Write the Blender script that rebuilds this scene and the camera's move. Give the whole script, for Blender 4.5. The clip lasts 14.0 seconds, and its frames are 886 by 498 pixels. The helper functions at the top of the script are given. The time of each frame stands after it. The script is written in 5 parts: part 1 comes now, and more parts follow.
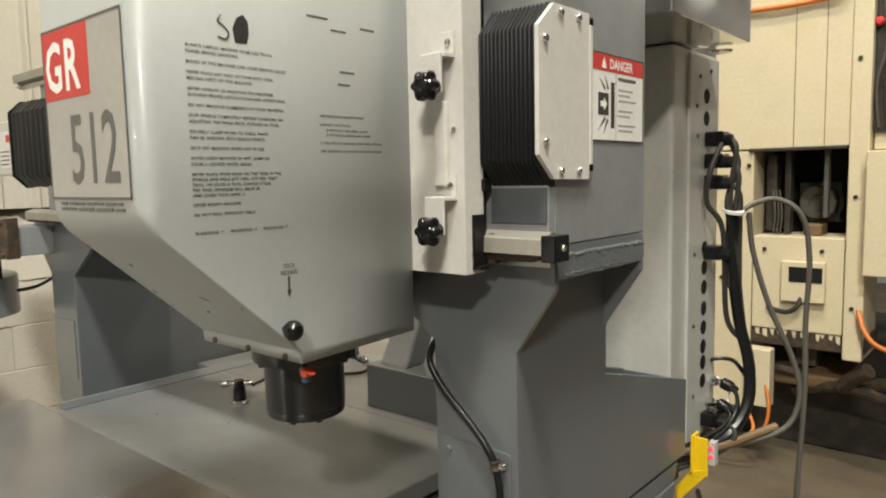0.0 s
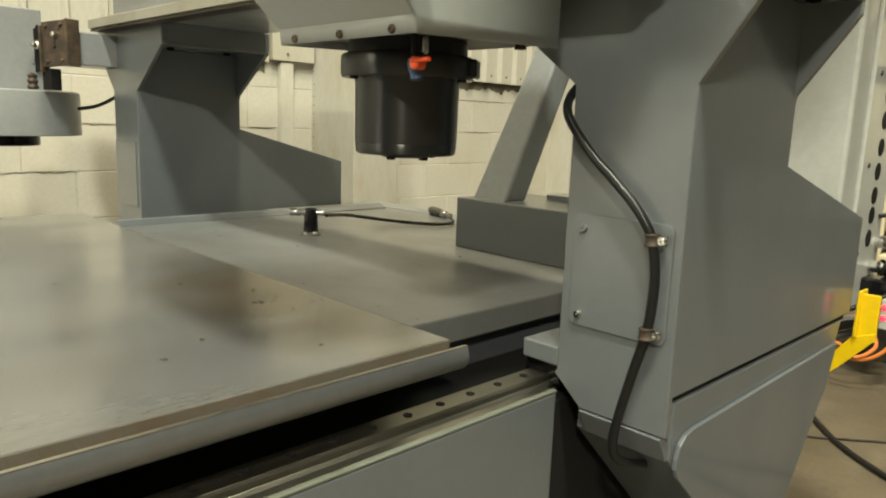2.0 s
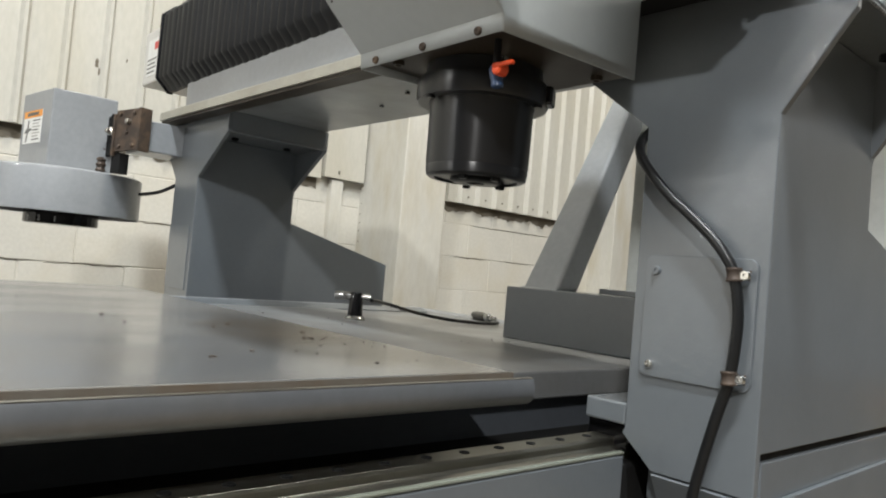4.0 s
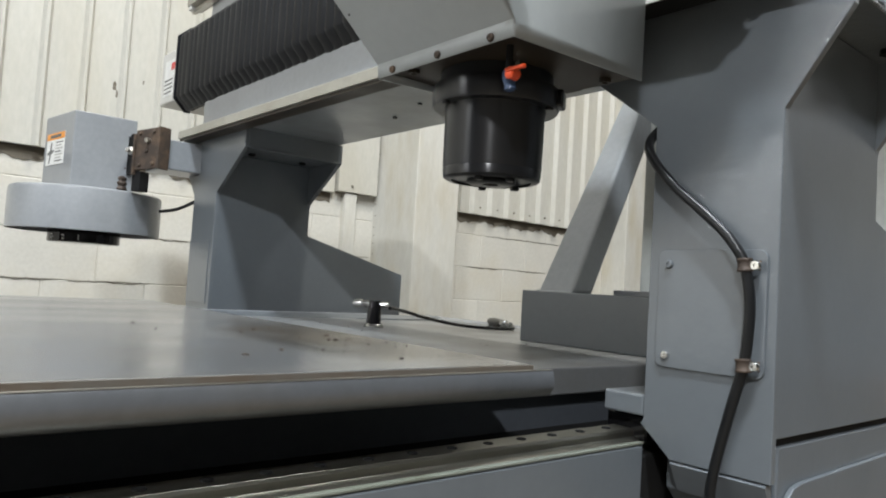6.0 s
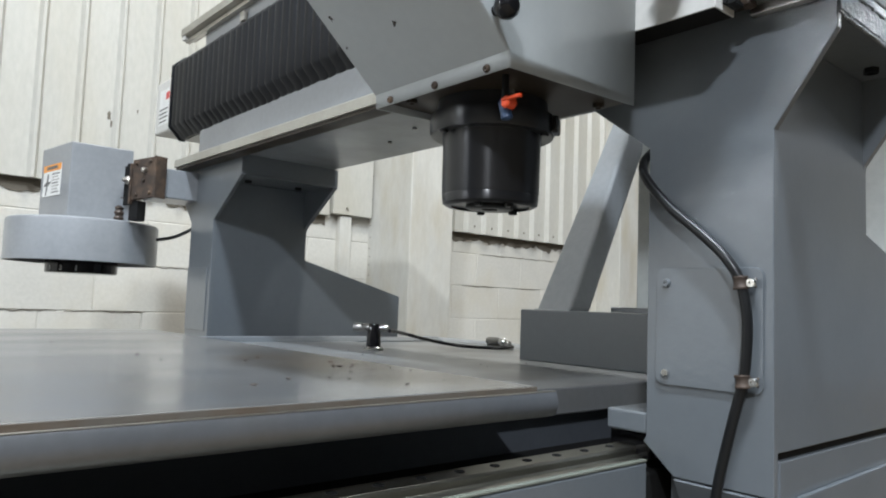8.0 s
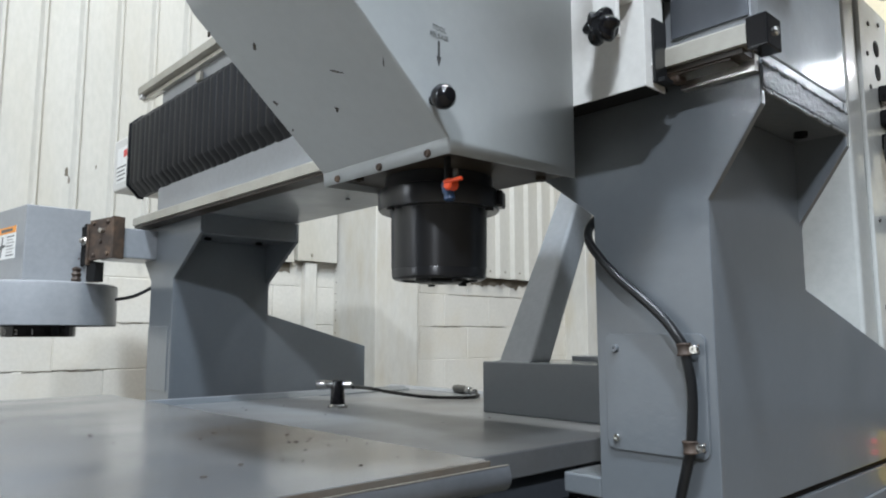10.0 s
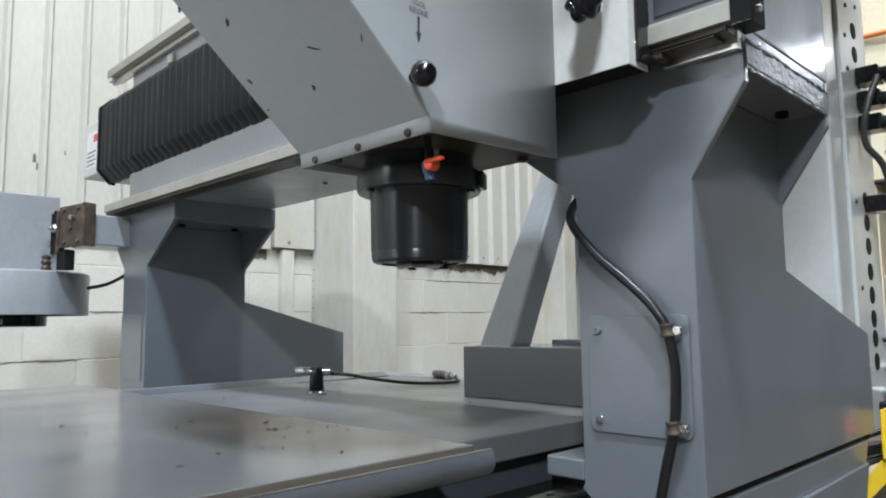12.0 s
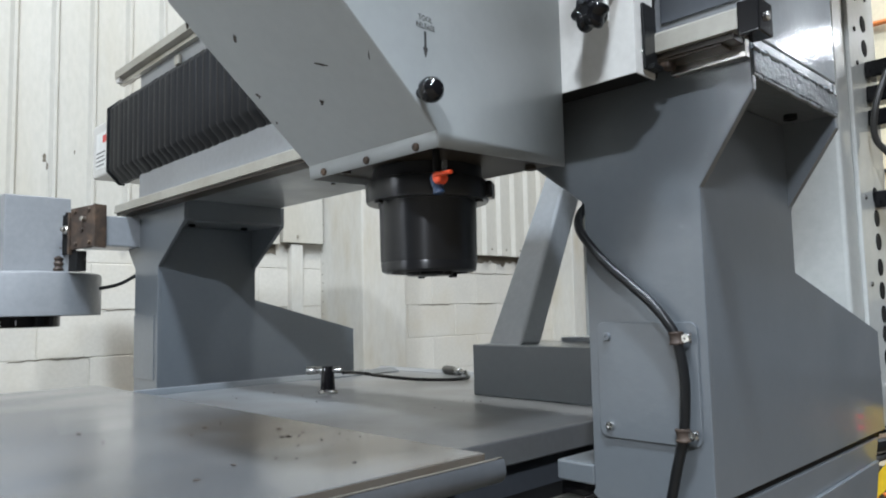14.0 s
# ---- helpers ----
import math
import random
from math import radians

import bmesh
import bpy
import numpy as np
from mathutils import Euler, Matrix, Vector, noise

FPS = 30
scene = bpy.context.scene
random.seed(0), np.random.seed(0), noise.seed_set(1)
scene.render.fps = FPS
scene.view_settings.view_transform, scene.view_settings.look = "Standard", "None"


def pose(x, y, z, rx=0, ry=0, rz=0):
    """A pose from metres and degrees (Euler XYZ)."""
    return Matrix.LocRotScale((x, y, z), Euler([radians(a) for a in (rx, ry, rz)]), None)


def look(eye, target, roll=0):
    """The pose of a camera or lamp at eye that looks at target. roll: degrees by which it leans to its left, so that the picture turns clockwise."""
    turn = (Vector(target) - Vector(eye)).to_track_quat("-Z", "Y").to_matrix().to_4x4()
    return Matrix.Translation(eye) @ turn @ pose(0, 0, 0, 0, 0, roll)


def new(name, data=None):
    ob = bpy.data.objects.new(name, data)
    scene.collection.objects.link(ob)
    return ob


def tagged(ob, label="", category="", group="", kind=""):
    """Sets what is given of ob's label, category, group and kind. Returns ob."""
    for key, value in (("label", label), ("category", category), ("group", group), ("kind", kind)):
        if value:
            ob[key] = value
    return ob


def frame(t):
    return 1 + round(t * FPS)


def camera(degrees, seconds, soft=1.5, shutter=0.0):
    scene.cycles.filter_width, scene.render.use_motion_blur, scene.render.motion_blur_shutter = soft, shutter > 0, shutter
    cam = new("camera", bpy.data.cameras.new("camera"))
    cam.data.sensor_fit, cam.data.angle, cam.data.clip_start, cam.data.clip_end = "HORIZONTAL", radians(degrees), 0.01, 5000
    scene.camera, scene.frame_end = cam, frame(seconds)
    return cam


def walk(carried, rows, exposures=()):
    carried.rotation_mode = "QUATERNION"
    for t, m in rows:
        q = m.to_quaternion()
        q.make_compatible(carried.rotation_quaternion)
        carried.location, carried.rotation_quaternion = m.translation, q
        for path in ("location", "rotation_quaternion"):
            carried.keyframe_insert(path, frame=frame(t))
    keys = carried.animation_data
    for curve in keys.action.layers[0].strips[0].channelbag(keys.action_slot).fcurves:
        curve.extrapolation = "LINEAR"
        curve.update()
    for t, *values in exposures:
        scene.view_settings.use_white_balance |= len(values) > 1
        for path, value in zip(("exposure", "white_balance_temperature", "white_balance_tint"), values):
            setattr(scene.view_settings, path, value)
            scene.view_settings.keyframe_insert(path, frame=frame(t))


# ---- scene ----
cam = camera(63.9, 14.0, soft=2.0)
PATH = [
    (0, (0.682, -0.984, 1.424), (-0.612, 0.528, 1.223), -1.2),
    (0.5, (0.625, -0.976, 1.371), (-0.722, 0.488, 1.164), -2.0),
    (1, (0.557, -0.963, 1.31), (-0.795, 0.49, 1.06), -1.7),
    (1.5, (0.473, -0.92, 1.203), (-0.901, 0.491, 0.854), 0.2),
    (2, (0.43, -0.855, 1.062), (-0.976, 0.522, 0.709), 2.1),
    (2.5, (0.402, -0.834, 0.982), (-1.019, 0.549, 0.722), 4.2),
    (3, (0.386, -0.842, 0.942), (-1.076, 0.52, 0.84), 5.1),
    (3.5, (0.385, -0.853, 0.91), (-1.093, 0.495, 0.936), 5.4),
    (4, (0.385, -0.865, 0.889), (-1.118, 0.453, 0.957), 5.1),
    (6.5, (0.408, -0.9, 0.867), (-1.113, 0.394, 0.979), 3.2),
    (7, (0.407, -0.907, 0.866), (-1.11, 0.391, 0.991), 2.7),
    (7.5, (0.408, -0.91, 0.87), (-1.11, 0.384, 1.01), 2.4),
    (8, (0.412, -0.913, 0.877), (-1.101, 0.386, 1.032), 2.1),
    (8.5, (0.436, -0.911, 0.907), (-1.068, 0.396, 1.083), 1.6),
    (9, (0.453, -0.911, 0.931), (-1.037, 0.405, 1.148), 1.0),
    (11.5, (0.432, -0.892, 0.939), (-0.984, 0.502, 1.166), -0.7),
    (12, (0.43, -0.895, 0.933), (-0.983, 0.505, 1.139), -0.7),
    (12.5, (0.426, -0.899, 0.93), (-0.996, 0.493, 1.133), -0.7),
    (13, (0.425, -0.9, 0.926), (-1.001, 0.49, 1.108), -0.7),
    (13.5, (0.429, -0.901, 0.93), (-0.998, 0.489, 1.103), -0.9),
    (14, (0.436, -0.902, 0.964), (-0.996, 0.484, 1.134), -1.3),
]

EXPOSURES = [(0, -0.3, 7900, 10), (0.7, -0.1, 8000, 11), (1.5, 0.0, 8600, 11), (2.0, 0.0, 8700, 0), (2.5, 0.0, 7400, 3), (3.0, 0.0, 7000, 5), (4.0, 0.0, 6750, 10), (6.5, 0.0, 6350, 10), (9.0, 0.0, 6000, 10), (14.0, 0.0, 5950, 10)]
walk(cam, [(t, look(eye, target, roll)) for t, eye, target, roll in PATH], EXPOSURES)

# ---- world and lamps ----
world = bpy.data.worlds.new("world")
scene.world = world
world.use_nodes = True
world.node_tree.nodes["Background"].inputs[0].default_value = (0.9, 0.95, 1.0, 1)
world.node_tree.nodes["Background"].inputs[1].default_value = 0.008

DAY, COOL, WARM = (0.88, 0.95, 1.0), (0.97, 0.985, 1.0), (1.0, 0.955, 0.86)
# x, y, height, share of the power, tint
# third, fifth and sixth: unseen fill added to brighten columns, brace and wall
LAMPS = [(4.17, -6.2, 6.5, 9.4, COOL), (1.5, -1.71, 6.5, 5.3, DAY), (2.3, 2.2, 6.5, 0.6, COOL), (2.24, 7.38, 3.8, 0.6, COOL),
         (-0.1, 0.47, 6.5, 2.6, WARM), (0.02, 3.48, 6.5, 0.7, WARM), (-1.75, -5.3, 2.72, 1.3, COOL)]
LAMP_WATTS = 112


# ---- materials ----
def mat(name, color, rough=0.5, metal=0.0, coat=0.0, grain=0.06, grain_scale=60.0, blotch=0.08, blotch_scale=4.0,
        bump=0.05, bump_scale=200.0, stain=None, stain_amount=0.0, stain_scale=6.0, rough_var=0.1, per_object=0.0, stretch=None, emit=0.0, spec=0.5, patch=None, peel=0.0):
    """A painted or raw surface: base colour varied at two scales, fine relief, and stains with a shape of their own."""
    m = bpy.data.materials.new(name)
    m.use_nodes = True
    nt = m.node_tree
    n, l = nt.nodes, nt.links
    b = n["Principled BSDF"]
    b.inputs["Metallic"].default_value = metal
    b.inputs["Specular IOR Level"].default_value = spec
    b.inputs["Coat Weight"].default_value = coat
    b.inputs["Coat Roughness"].default_value = 0.06
    geo = n.new("ShaderNodeNewGeometry")
    src = geo.outputs["Position"]
    if stretch:
        mp = n.new("ShaderNodeMapping")
        mp.inputs["Scale"].default_value = stretch
        l.new(src, mp.inputs["Vector"])
        src = mp.outputs["Vector"]

    def noise_tex(scale, detail=6.0, rough_=0.6):
        t = n.new("ShaderNodeTexNoise")
        t.inputs["Scale"].default_value = scale
        t.inputs["Detail"].default_value = detail
        t.inputs["Roughness"].default_value = rough_
        l.new(src, t.inputs["Vector"])
        return t.outputs["Fac"]

    def ramp(fac, a, b_):
        r = n.new("ShaderNodeMapRange")
        r.interpolation_type = "SMOOTHSTEP"
        r.inputs["From Min"].default_value, r.inputs["From Max"].default_value = 0.2, 0.8
        r.inputs["To Min"].default_value, r.inputs["To Max"].default_value = a, b_
        l.new(fac, r.inputs["Value"])
        return r.outputs["Result"]

    def mul(a, b_):
        k = n.new("ShaderNodeMath")
        k.operation = "MULTIPLY"
        l.new(a, k.inputs[0])
        l.new(b_, k.inputs[1])
        return k.outputs[0]

    g = noise_tex(grain_scale)
    o = noise_tex(blotch_scale)
    val = mul(ramp(g, 1 - grain, 1 + grain), ramp(o, 1 - blotch, 1 + blotch))
    if per_object:
        oi = n.new("ShaderNodeObjectInfo")
        val = mul(val, ramp(oi.outputs["Random"], 1 - per_object, 1 + per_object))
    mix = n.new("ShaderNodeVectorMath")
    mix.operation = "SCALE"
    mix.inputs[0].default_value = color[:3]
    l.new(val, mix.inputs["Scale"])
    col = mix.outputs["Vector"]
    if stain:
        st = noise_tex(stain_scale, 5.0, 0.55)
        r = n.new("ShaderNodeMapRange")
        r.interpolation_type = "SMOOTHSTEP"
        r.inputs["From Min"].default_value, r.inputs["From Max"].default_value = 0.4, 0.8
        r.inputs["To Min"].default_value, r.inputs["To Max"].default_value = 0.0, stain_amount
        l.new(st, r.inputs["Value"])
        mx = n.new("ShaderNodeMix")
        mx.data_type = "RGBA"
        l.new(r.outputs["Result"], mx.inputs[0])
        l.new(col, mx.inputs[6])
        mx.inputs[7].default_value = (*stain[:3], 1)
        col = mx.outputs[2]
    if patch:
        # one stain of its own round a place: centre, reach along x, y, z, colour, amount
        (cx, cy, cz), reach, tone, amount = patch
        mp = n.new("ShaderNodeMapping")
        mp.vector_type = "POINT"
        mp.inputs["Scale"].default_value = [1 / v for v in reach]
        mp.inputs["Location"].default_value = [-c / v for c, v in zip((cx, cy, cz), reach)]
        l.new(geo.outputs["Position"], mp.inputs["Vector"])
        ln = n.new("ShaderNodeVectorMath")
        ln.operation = "LENGTH"
        l.new(mp.outputs["Vector"], ln.inputs[0])
        ad = n.new("ShaderNodeMath")
        ad.operation = "ADD"
        l.new(ln.outputs["Value"], ad.inputs[0])
        l.new(ramp(noise_tex(9.0, 6.0, 0.65), -0.6, 0.6), ad.inputs[1])
        r = n.new("ShaderNodeMapRange")
        r.interpolation_type = "SMOOTHSTEP"
        r.inputs["From Min"].default_value, r.inputs["From Max"].default_value = 0.2, 1.2
        r.inputs["To Min"].default_value, r.inputs["To Max"].default_value = amount, 0.0
        l.new(ad.outputs[0], r.inputs["Value"])
        mx = n.new("ShaderNodeMix")
        mx.data_type = "RGBA"
        l.new(r.outputs["Result"], mx.inputs[0])
        l.new(col, mx.inputs[6])
        mx.inputs[7].default_value = (*tone, 1)
        col = mx.outputs[2]
    l.new(col, b.inputs["Base Color"])
    l.new(ramp(noise_tex(blotch_scale * 1.5, 2.0, 0.4), max(0.03, rough - rough_var), min(1.0, rough + rough_var)), b.inputs["Roughness"])
    if bump:
        bp = n.new("ShaderNodeBump")
        bp.inputs["Strength"].default_value = bump
        bp.inputs["Distance"].default_value = 0.002
        l.new(noise_tex(bump_scale, 3.0), bp.inputs["Height"])
        l.new(bp.outputs["Normal"], b.inputs["Normal"])
        if coat:
            l.new(bp.outputs["Normal"], b.inputs["Coat Normal"])
    if peel:
        # orange peel of the gloss layer alone
        bp = n.new("ShaderNodeBump")
        bp.inputs["Strength"].default_value = peel
        bp.inputs["Distance"].default_value = 0.002
        l.new(noise_tex(95.0, 3.0), bp.inputs["Height"])
        l.new(bp.outputs["Normal"], b.inputs["Coat Normal"])
    if emit:
        b.inputs["Emission Color"].default_value = (*color[:3], 1)
        b.inputs["Emission Strength"].default_value = emit
    return m


GREY = mat("machine_grey_paint", (0.112, 0.125, 0.136), 0.36, coat=0.7, peel=0.7, bump=0.04, bump_scale=110, blotch=0.05, grain=0.03, rough_var=0.04)
SIDE_GREY = mat("flat_grey_paint", (0.105, 0.118, 0.13), 0.38, coat=0.4, peel=0.06, bump=0.03, bump_scale=110, blotch=0.05, grain=0.03, rough_var=0.04)
PEEL = mat("thick_grey_paint", (0.11, 0.122, 0.132), 0.6, coat=0.5, spec=0.15, bump=0.9, bump_scale=95, blotch=0.05, grain=0.03, rough_var=0.04)
GREY_LIGHT = mat("head_grey_paint", (0.335, 0.356, 0.357), 0.38, coat=0.25, bump=0.025, bump_scale=120, blotch=0.03, grain=0.03, rough_var=0.05, stain=(0.3, 0.29, 0.27), stain_amount=0.15, stain_scale=3)
BEIGE = mat("beige_sheet_paint", (0.56, 0.55, 0.52), 0.42, bump=0.04, blotch=0.05)
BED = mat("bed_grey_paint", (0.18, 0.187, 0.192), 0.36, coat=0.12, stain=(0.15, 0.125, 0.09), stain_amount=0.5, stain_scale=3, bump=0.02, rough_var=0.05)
# grey of the bed side; on the beam it paints the way cover's shadow
BED_SIDE_AND_SHADE = mat("bed_side_and_shade_grey", (0.07, 0.078, 0.09), 0.4, bump=0.08)
PLATE = mat("worn_steel_plate", (0.245, 0.247, 0.248), 0.215, metal=0.6, rough_var=0.045, bump=0.0, stain=(0.17, 0.145, 0.11), stain_amount=0.45, stain_scale=7, stretch=(1.4, 0.4, 1), grain=0.1, grain_scale=110, blotch=0.16, blotch_scale=3.5, patch=((-0.52, -0.27, 0.775), (0.4, 0.16, 1.0), (0.16, 0.13, 0.094), 0.75))
PLATE_EDGE = mat("rusty_plate_edge", (0.125, 0.108, 0.086), 0.6, bump=0.3, bump_scale=80, stain=(0.1, 0.06, 0.03), stain_amount=0.7, stain_scale=12)
STEEL = mat("bare_steel", (0.5, 0.48, 0.44), 0.34, rough_var=0.05, metal=1.0, blotch=0.15, stain=(0.3, 0.25, 0.17), stain_amount=0.4, bump=0.03)
LIP = mat("blued_lip_steel", (0.23, 0.238, 0.252), 0.33, metal=0.7, blotch=0.1, stain=(0.2, 0.17, 0.12), stain_amount=0.3, bump=0.02, rough_var=0.05)
BRIGHT = mat("bright_steel", (0.7, 0.7, 0.68), 0.18, metal=1.0, bump=0.02)
RAIL = mat("oily_rail_steel", (0.46, 0.445, 0.39), 0.33, rough_var=0.04, metal=1.0, stain=(0.12, 0.11, 0.08), stain_amount=0.6, stretch=(1, 0.15, 1), blotch=0.2)
CREAM_RAIL = mat("ground_way_steel", (0.36, 0.345, 0.3), 0.42, metal=0.35, stain=(0.2, 0.165, 0.11), stain_amount=0.4, blotch=0.12, rough_var=0.05)
APRON_EDGE = mat("oil_stained_pale_paint", (0.15, 0.16, 0.135), 0.6, spec=0.2, stain=(0.08, 0.085, 0.055), stain_amount=0.9, stain_scale=14, stretch=(1, 0.4, 1), blotch=0.15)
BLACK = mat("black_plastic", (0.007, 0.007, 0.008), 0.12, bump=0.0, rough_var=0.03, spec=0.35)
TURNED_BLACK = mat("turned_black_plastic", (0.009, 0.0095, 0.011), 0.3, bump=0.0, rough_var=0.02, spec=0.5)
bsdf = TURNED_BLACK.node_tree.nodes["Principled BSDF"]
lathe = TURNED_BLACK.node_tree.nodes.new("ShaderNodeTangent")
lathe.direction_type, lathe.axis = "RADIAL", "Z"
bsdf.inputs["Anisotropic"].default_value = 0.9
bsdf.inputs["Anisotropic Rotation"].default_value = 0.25
TURNED_BLACK.node_tree.links.new(lathe.outputs["Tangent"], bsdf.inputs["Tangent"])
BLACK_SOFT = mat("black_rubber", (0.008, 0.0085, 0.009), 0.3, bump=0.05, rough_var=0.05, spec=0.3)
BELLOWS = mat("black_bellows_cloth", (0.009, 0.0095, 0.011), 0.5, bump=0.0, blotch=0.15, spec=0.25, rough_var=0.04)
# near-black: shade of gaps and hollows put into the colour, also dark steel
VOID = mat("dark_steel_and_shade", (0.011, 0.011, 0.011), 0.7, spec=0.15)
RUST = mat("dark_rusty_steel", (0.06, 0.045, 0.036), 0.6, metal=0.4, stain=(0.2, 0.13, 0.08), stain_amount=0.5, stain_scale=30, bump=0.2)
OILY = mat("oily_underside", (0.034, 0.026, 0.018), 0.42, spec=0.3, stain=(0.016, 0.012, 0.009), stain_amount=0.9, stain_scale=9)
RED = mat("red_decal", (0.55, 0.035, 0.03), 0.45)
CHIP = mat("rusty_chips", (0.035, 0.027, 0.021), 0.6, stain=(0.09, 0.06, 0.04), stain_amount=0.6, stain_scale=40)
ORANGE = mat("orange_plastic", (0.75, 0.08, 0.02), 0.35)
BLUE = mat("blue_plastic", (0.03, 0.06, 0.13), 0.35)
YELLOW = mat("yellow_paint", (0.75, 0.5, 0.02), 0.4)
LABEL_WHITE = mat("white_label", (0.72, 0.72, 0.7), 0.5, bump=0)
LABEL_ORANGE = mat("orange_label", (0.75, 0.3, 0.05), 0.5, bump=0)
LABEL_GREY = mat("grey_decal", (0.36, 0.35, 0.33), 0.45, bump=0)
INK = mat("black_ink", (0.035, 0.035, 0.035), 0.5, bump=0, grain=0, blotch=0)
INK_GREY = mat("grey_ink", (0.1, 0.1, 0.095), 0.5, bump=0, grain=0, blotch=0)
WHITE_INK = mat("white_ink", (0.8, 0.8, 0.78), 0.5, bump=0)
DISPLAY = mat("red_led", (1.0, 0.04, 0.09), 0.3, emit=1.8)
BLOCK = mat("painted_block", (0.52, 0.503, 0.455), 0.6, bump=0.3, bump_scale=60, per_object=0.025, stain=(0.4, 0.355, 0.265), stain_amount=0.45, stain_scale=4, blotch=0.06)
MORTAR = mat("painted_mortar", (0.5, 0.482, 0.434), 0.7, bump=0.4, bump_scale=50, stain=(0.3, 0.26, 0.19), stain_amount=0.6, stain_scale=4)
SIDING = mat("painted_siding", (0.45, 0.437, 0.393), 0.5, bump=0.05, stain=(0.4, 0.36, 0.27), stain_amount=0.4, stain_scale=3.5, blotch=0.04, stretch=(1, 1, 0.35))
PILASTER = mat("painted_steel_column", (0.51, 0.498, 0.455), 0.5, bump=0.05, stain=(0.38, 0.325, 0.22), stain_amount=0.7, stain_scale=6, stretch=(1, 1, 0.3))
GRIME = mat("grimy_ledge", (0.13, 0.112, 0.085), 0.9, bump=0.6, bump_scale=40)
CONCRETE = mat("shop_concrete", (0.096, 0.078, 0.056), 0.62, bump=0.2, bump_scale=50, stain=(0.105, 0.082, 0.052), stain_amount=0.8, stain_scale=3.2, blotch=0.38, blotch_scale=2.6, grain=0.16)
# unseen walls, kept near-black to hold back bounced light
UNSEEN_WALL = mat("unseen_dark_wall", (0.06, 0.058, 0.054), 0.7, bump=0.2)
# unseen north wall, mid grey so that the glossy head reflects it
FAR_WALL = mat("unseen_reflected_wall", (0.3, 0.305, 0.31), 0.6, stain=(0.2, 0.2, 0.19), stain_amount=0.5, stain_scale=1.5)
CEILING = mat("ceiling_deck", (0.11, 0.11, 0.11), 0.7)
CREAM = mat("cream_machine_paint", (0.58, 0.52, 0.38), 0.42, bump=0.05, stain=(0.4, 0.31, 0.17), stain_amount=0.4, stain_scale=4, blotch=0.08)
DARK_IRON = mat("dark_iron", (0.03, 0.028, 0.025), 0.5, metal=0.3, stain=(0.1, 0.08, 0.06), stain_amount=0.5, stain_scale=15)
CABLE_GREY = mat("grey_cable", (0.075, 0.07, 0.06), 0.5)
CABLE_ORANGE = mat("orange_cable", (0.55, 0.16, 0.03), 0.5)
CABLE_TAN = mat("tan_cable", (0.14, 0.088, 0.045), 0.5)
CABLE_DARK = mat("dark_grey_cable", (0.028, 0.027, 0.025), 0.45)
CABINET = mat("cabinet_grey_paint", (0.43, 0.44, 0.42), 0.38, coat=0.5, bump=0.04, bump_scale=120, rough_var=0.06)
CHANGER = mat("changer_grey_paint", (0.225, 0.237, 0.25), 0.36, coat=0.35, bump=0.1, bump_scale=120, rough_var=0.05)
BEAM_PAINT = mat("brushed_grey_paint", (0.205, 0.218, 0.226), 0.4, coat=0.4, stain=(0.09, 0.088, 0.08), stain_amount=0.6, stain_scale=5, bump=0.14, bump_scale=150)
NICKEL = mat("dull_nickel", (0.42, 0.42, 0.41), 0.26, metal=1.0, bump=0.02)
CHROME = mat("polished_sheet", (0.75, 0.75, 0.74), 0.12, metal=1.0, bump=0.04, bump_scale=20)
LIGHT_TUBE = mat("lamp_tube", (0.95, 1.0, 0.97), 0.5, emit=9.0)


# ---- mesh helpers ----
def finish(bm, bevel=0.0, segments=2):
    if bevel:
        edges = [e for e in bm.edges if len(e.link_faces) == 2 and e.calc_face_angle(0) > 0.6]
        bmesh.ops.bevel(bm, geom=edges, offset=bevel, segments=segments, affect="EDGES", profile=0.5, clamp_overlap=True)
    return bm


def part(name, bm, material, parent=None, label="", smooth=False):
    me = bpy.data.meshes.new(name)
    bmesh.ops.recalc_face_normals(bm, faces=bm.faces)
    bm.to_mesh(me)
    bm.free()
    me.materials.append(material)
    if smooth:
        for p in me.polygons:
            p.use_smooth = True
        me.set_sharp_from_angle(angle=radians(35))
    ob = new(name, me)
    if parent:
        ob.parent = parent
    if label:
        ob["label"] = label
    return ob


def thing(name, label, category, group="", kind="", at=(0, 0, 0)):
    e = new(name)
    e.empty_display_size = 0.05
    e.location = at
    return tagged(e, label, category, group, kind)


def box(x0, x1, y0, y1, z0, z1, bevel=0.0, bm=None, segments=2):
    own = bm is None
    b = bmesh.new()
    vs = [b.verts.new((x, y, z)) for x in (x0, x1) for y in (y0, y1) for z in (z0, z1)]
    for f in ((0, 1, 3, 2), (4, 6, 7, 5), (0, 4, 5, 1), (2, 3, 7, 6), (0, 2, 6, 4), (1, 5, 7, 3)):
        b.faces.new([vs[i] for i in f])
    bmesh.ops.recalc_face_normals(b, faces=b.faces)
    finish(b, bevel, segments)
    if own:
        return b
    return merge(bm, b)


def merge(bm, other):
    me = bpy.data.meshes.new("tmp")
    other.to_mesh(me)
    other.free()
    bm.from_mesh(me)
    bpy.data.meshes.remove(me)
    return bm


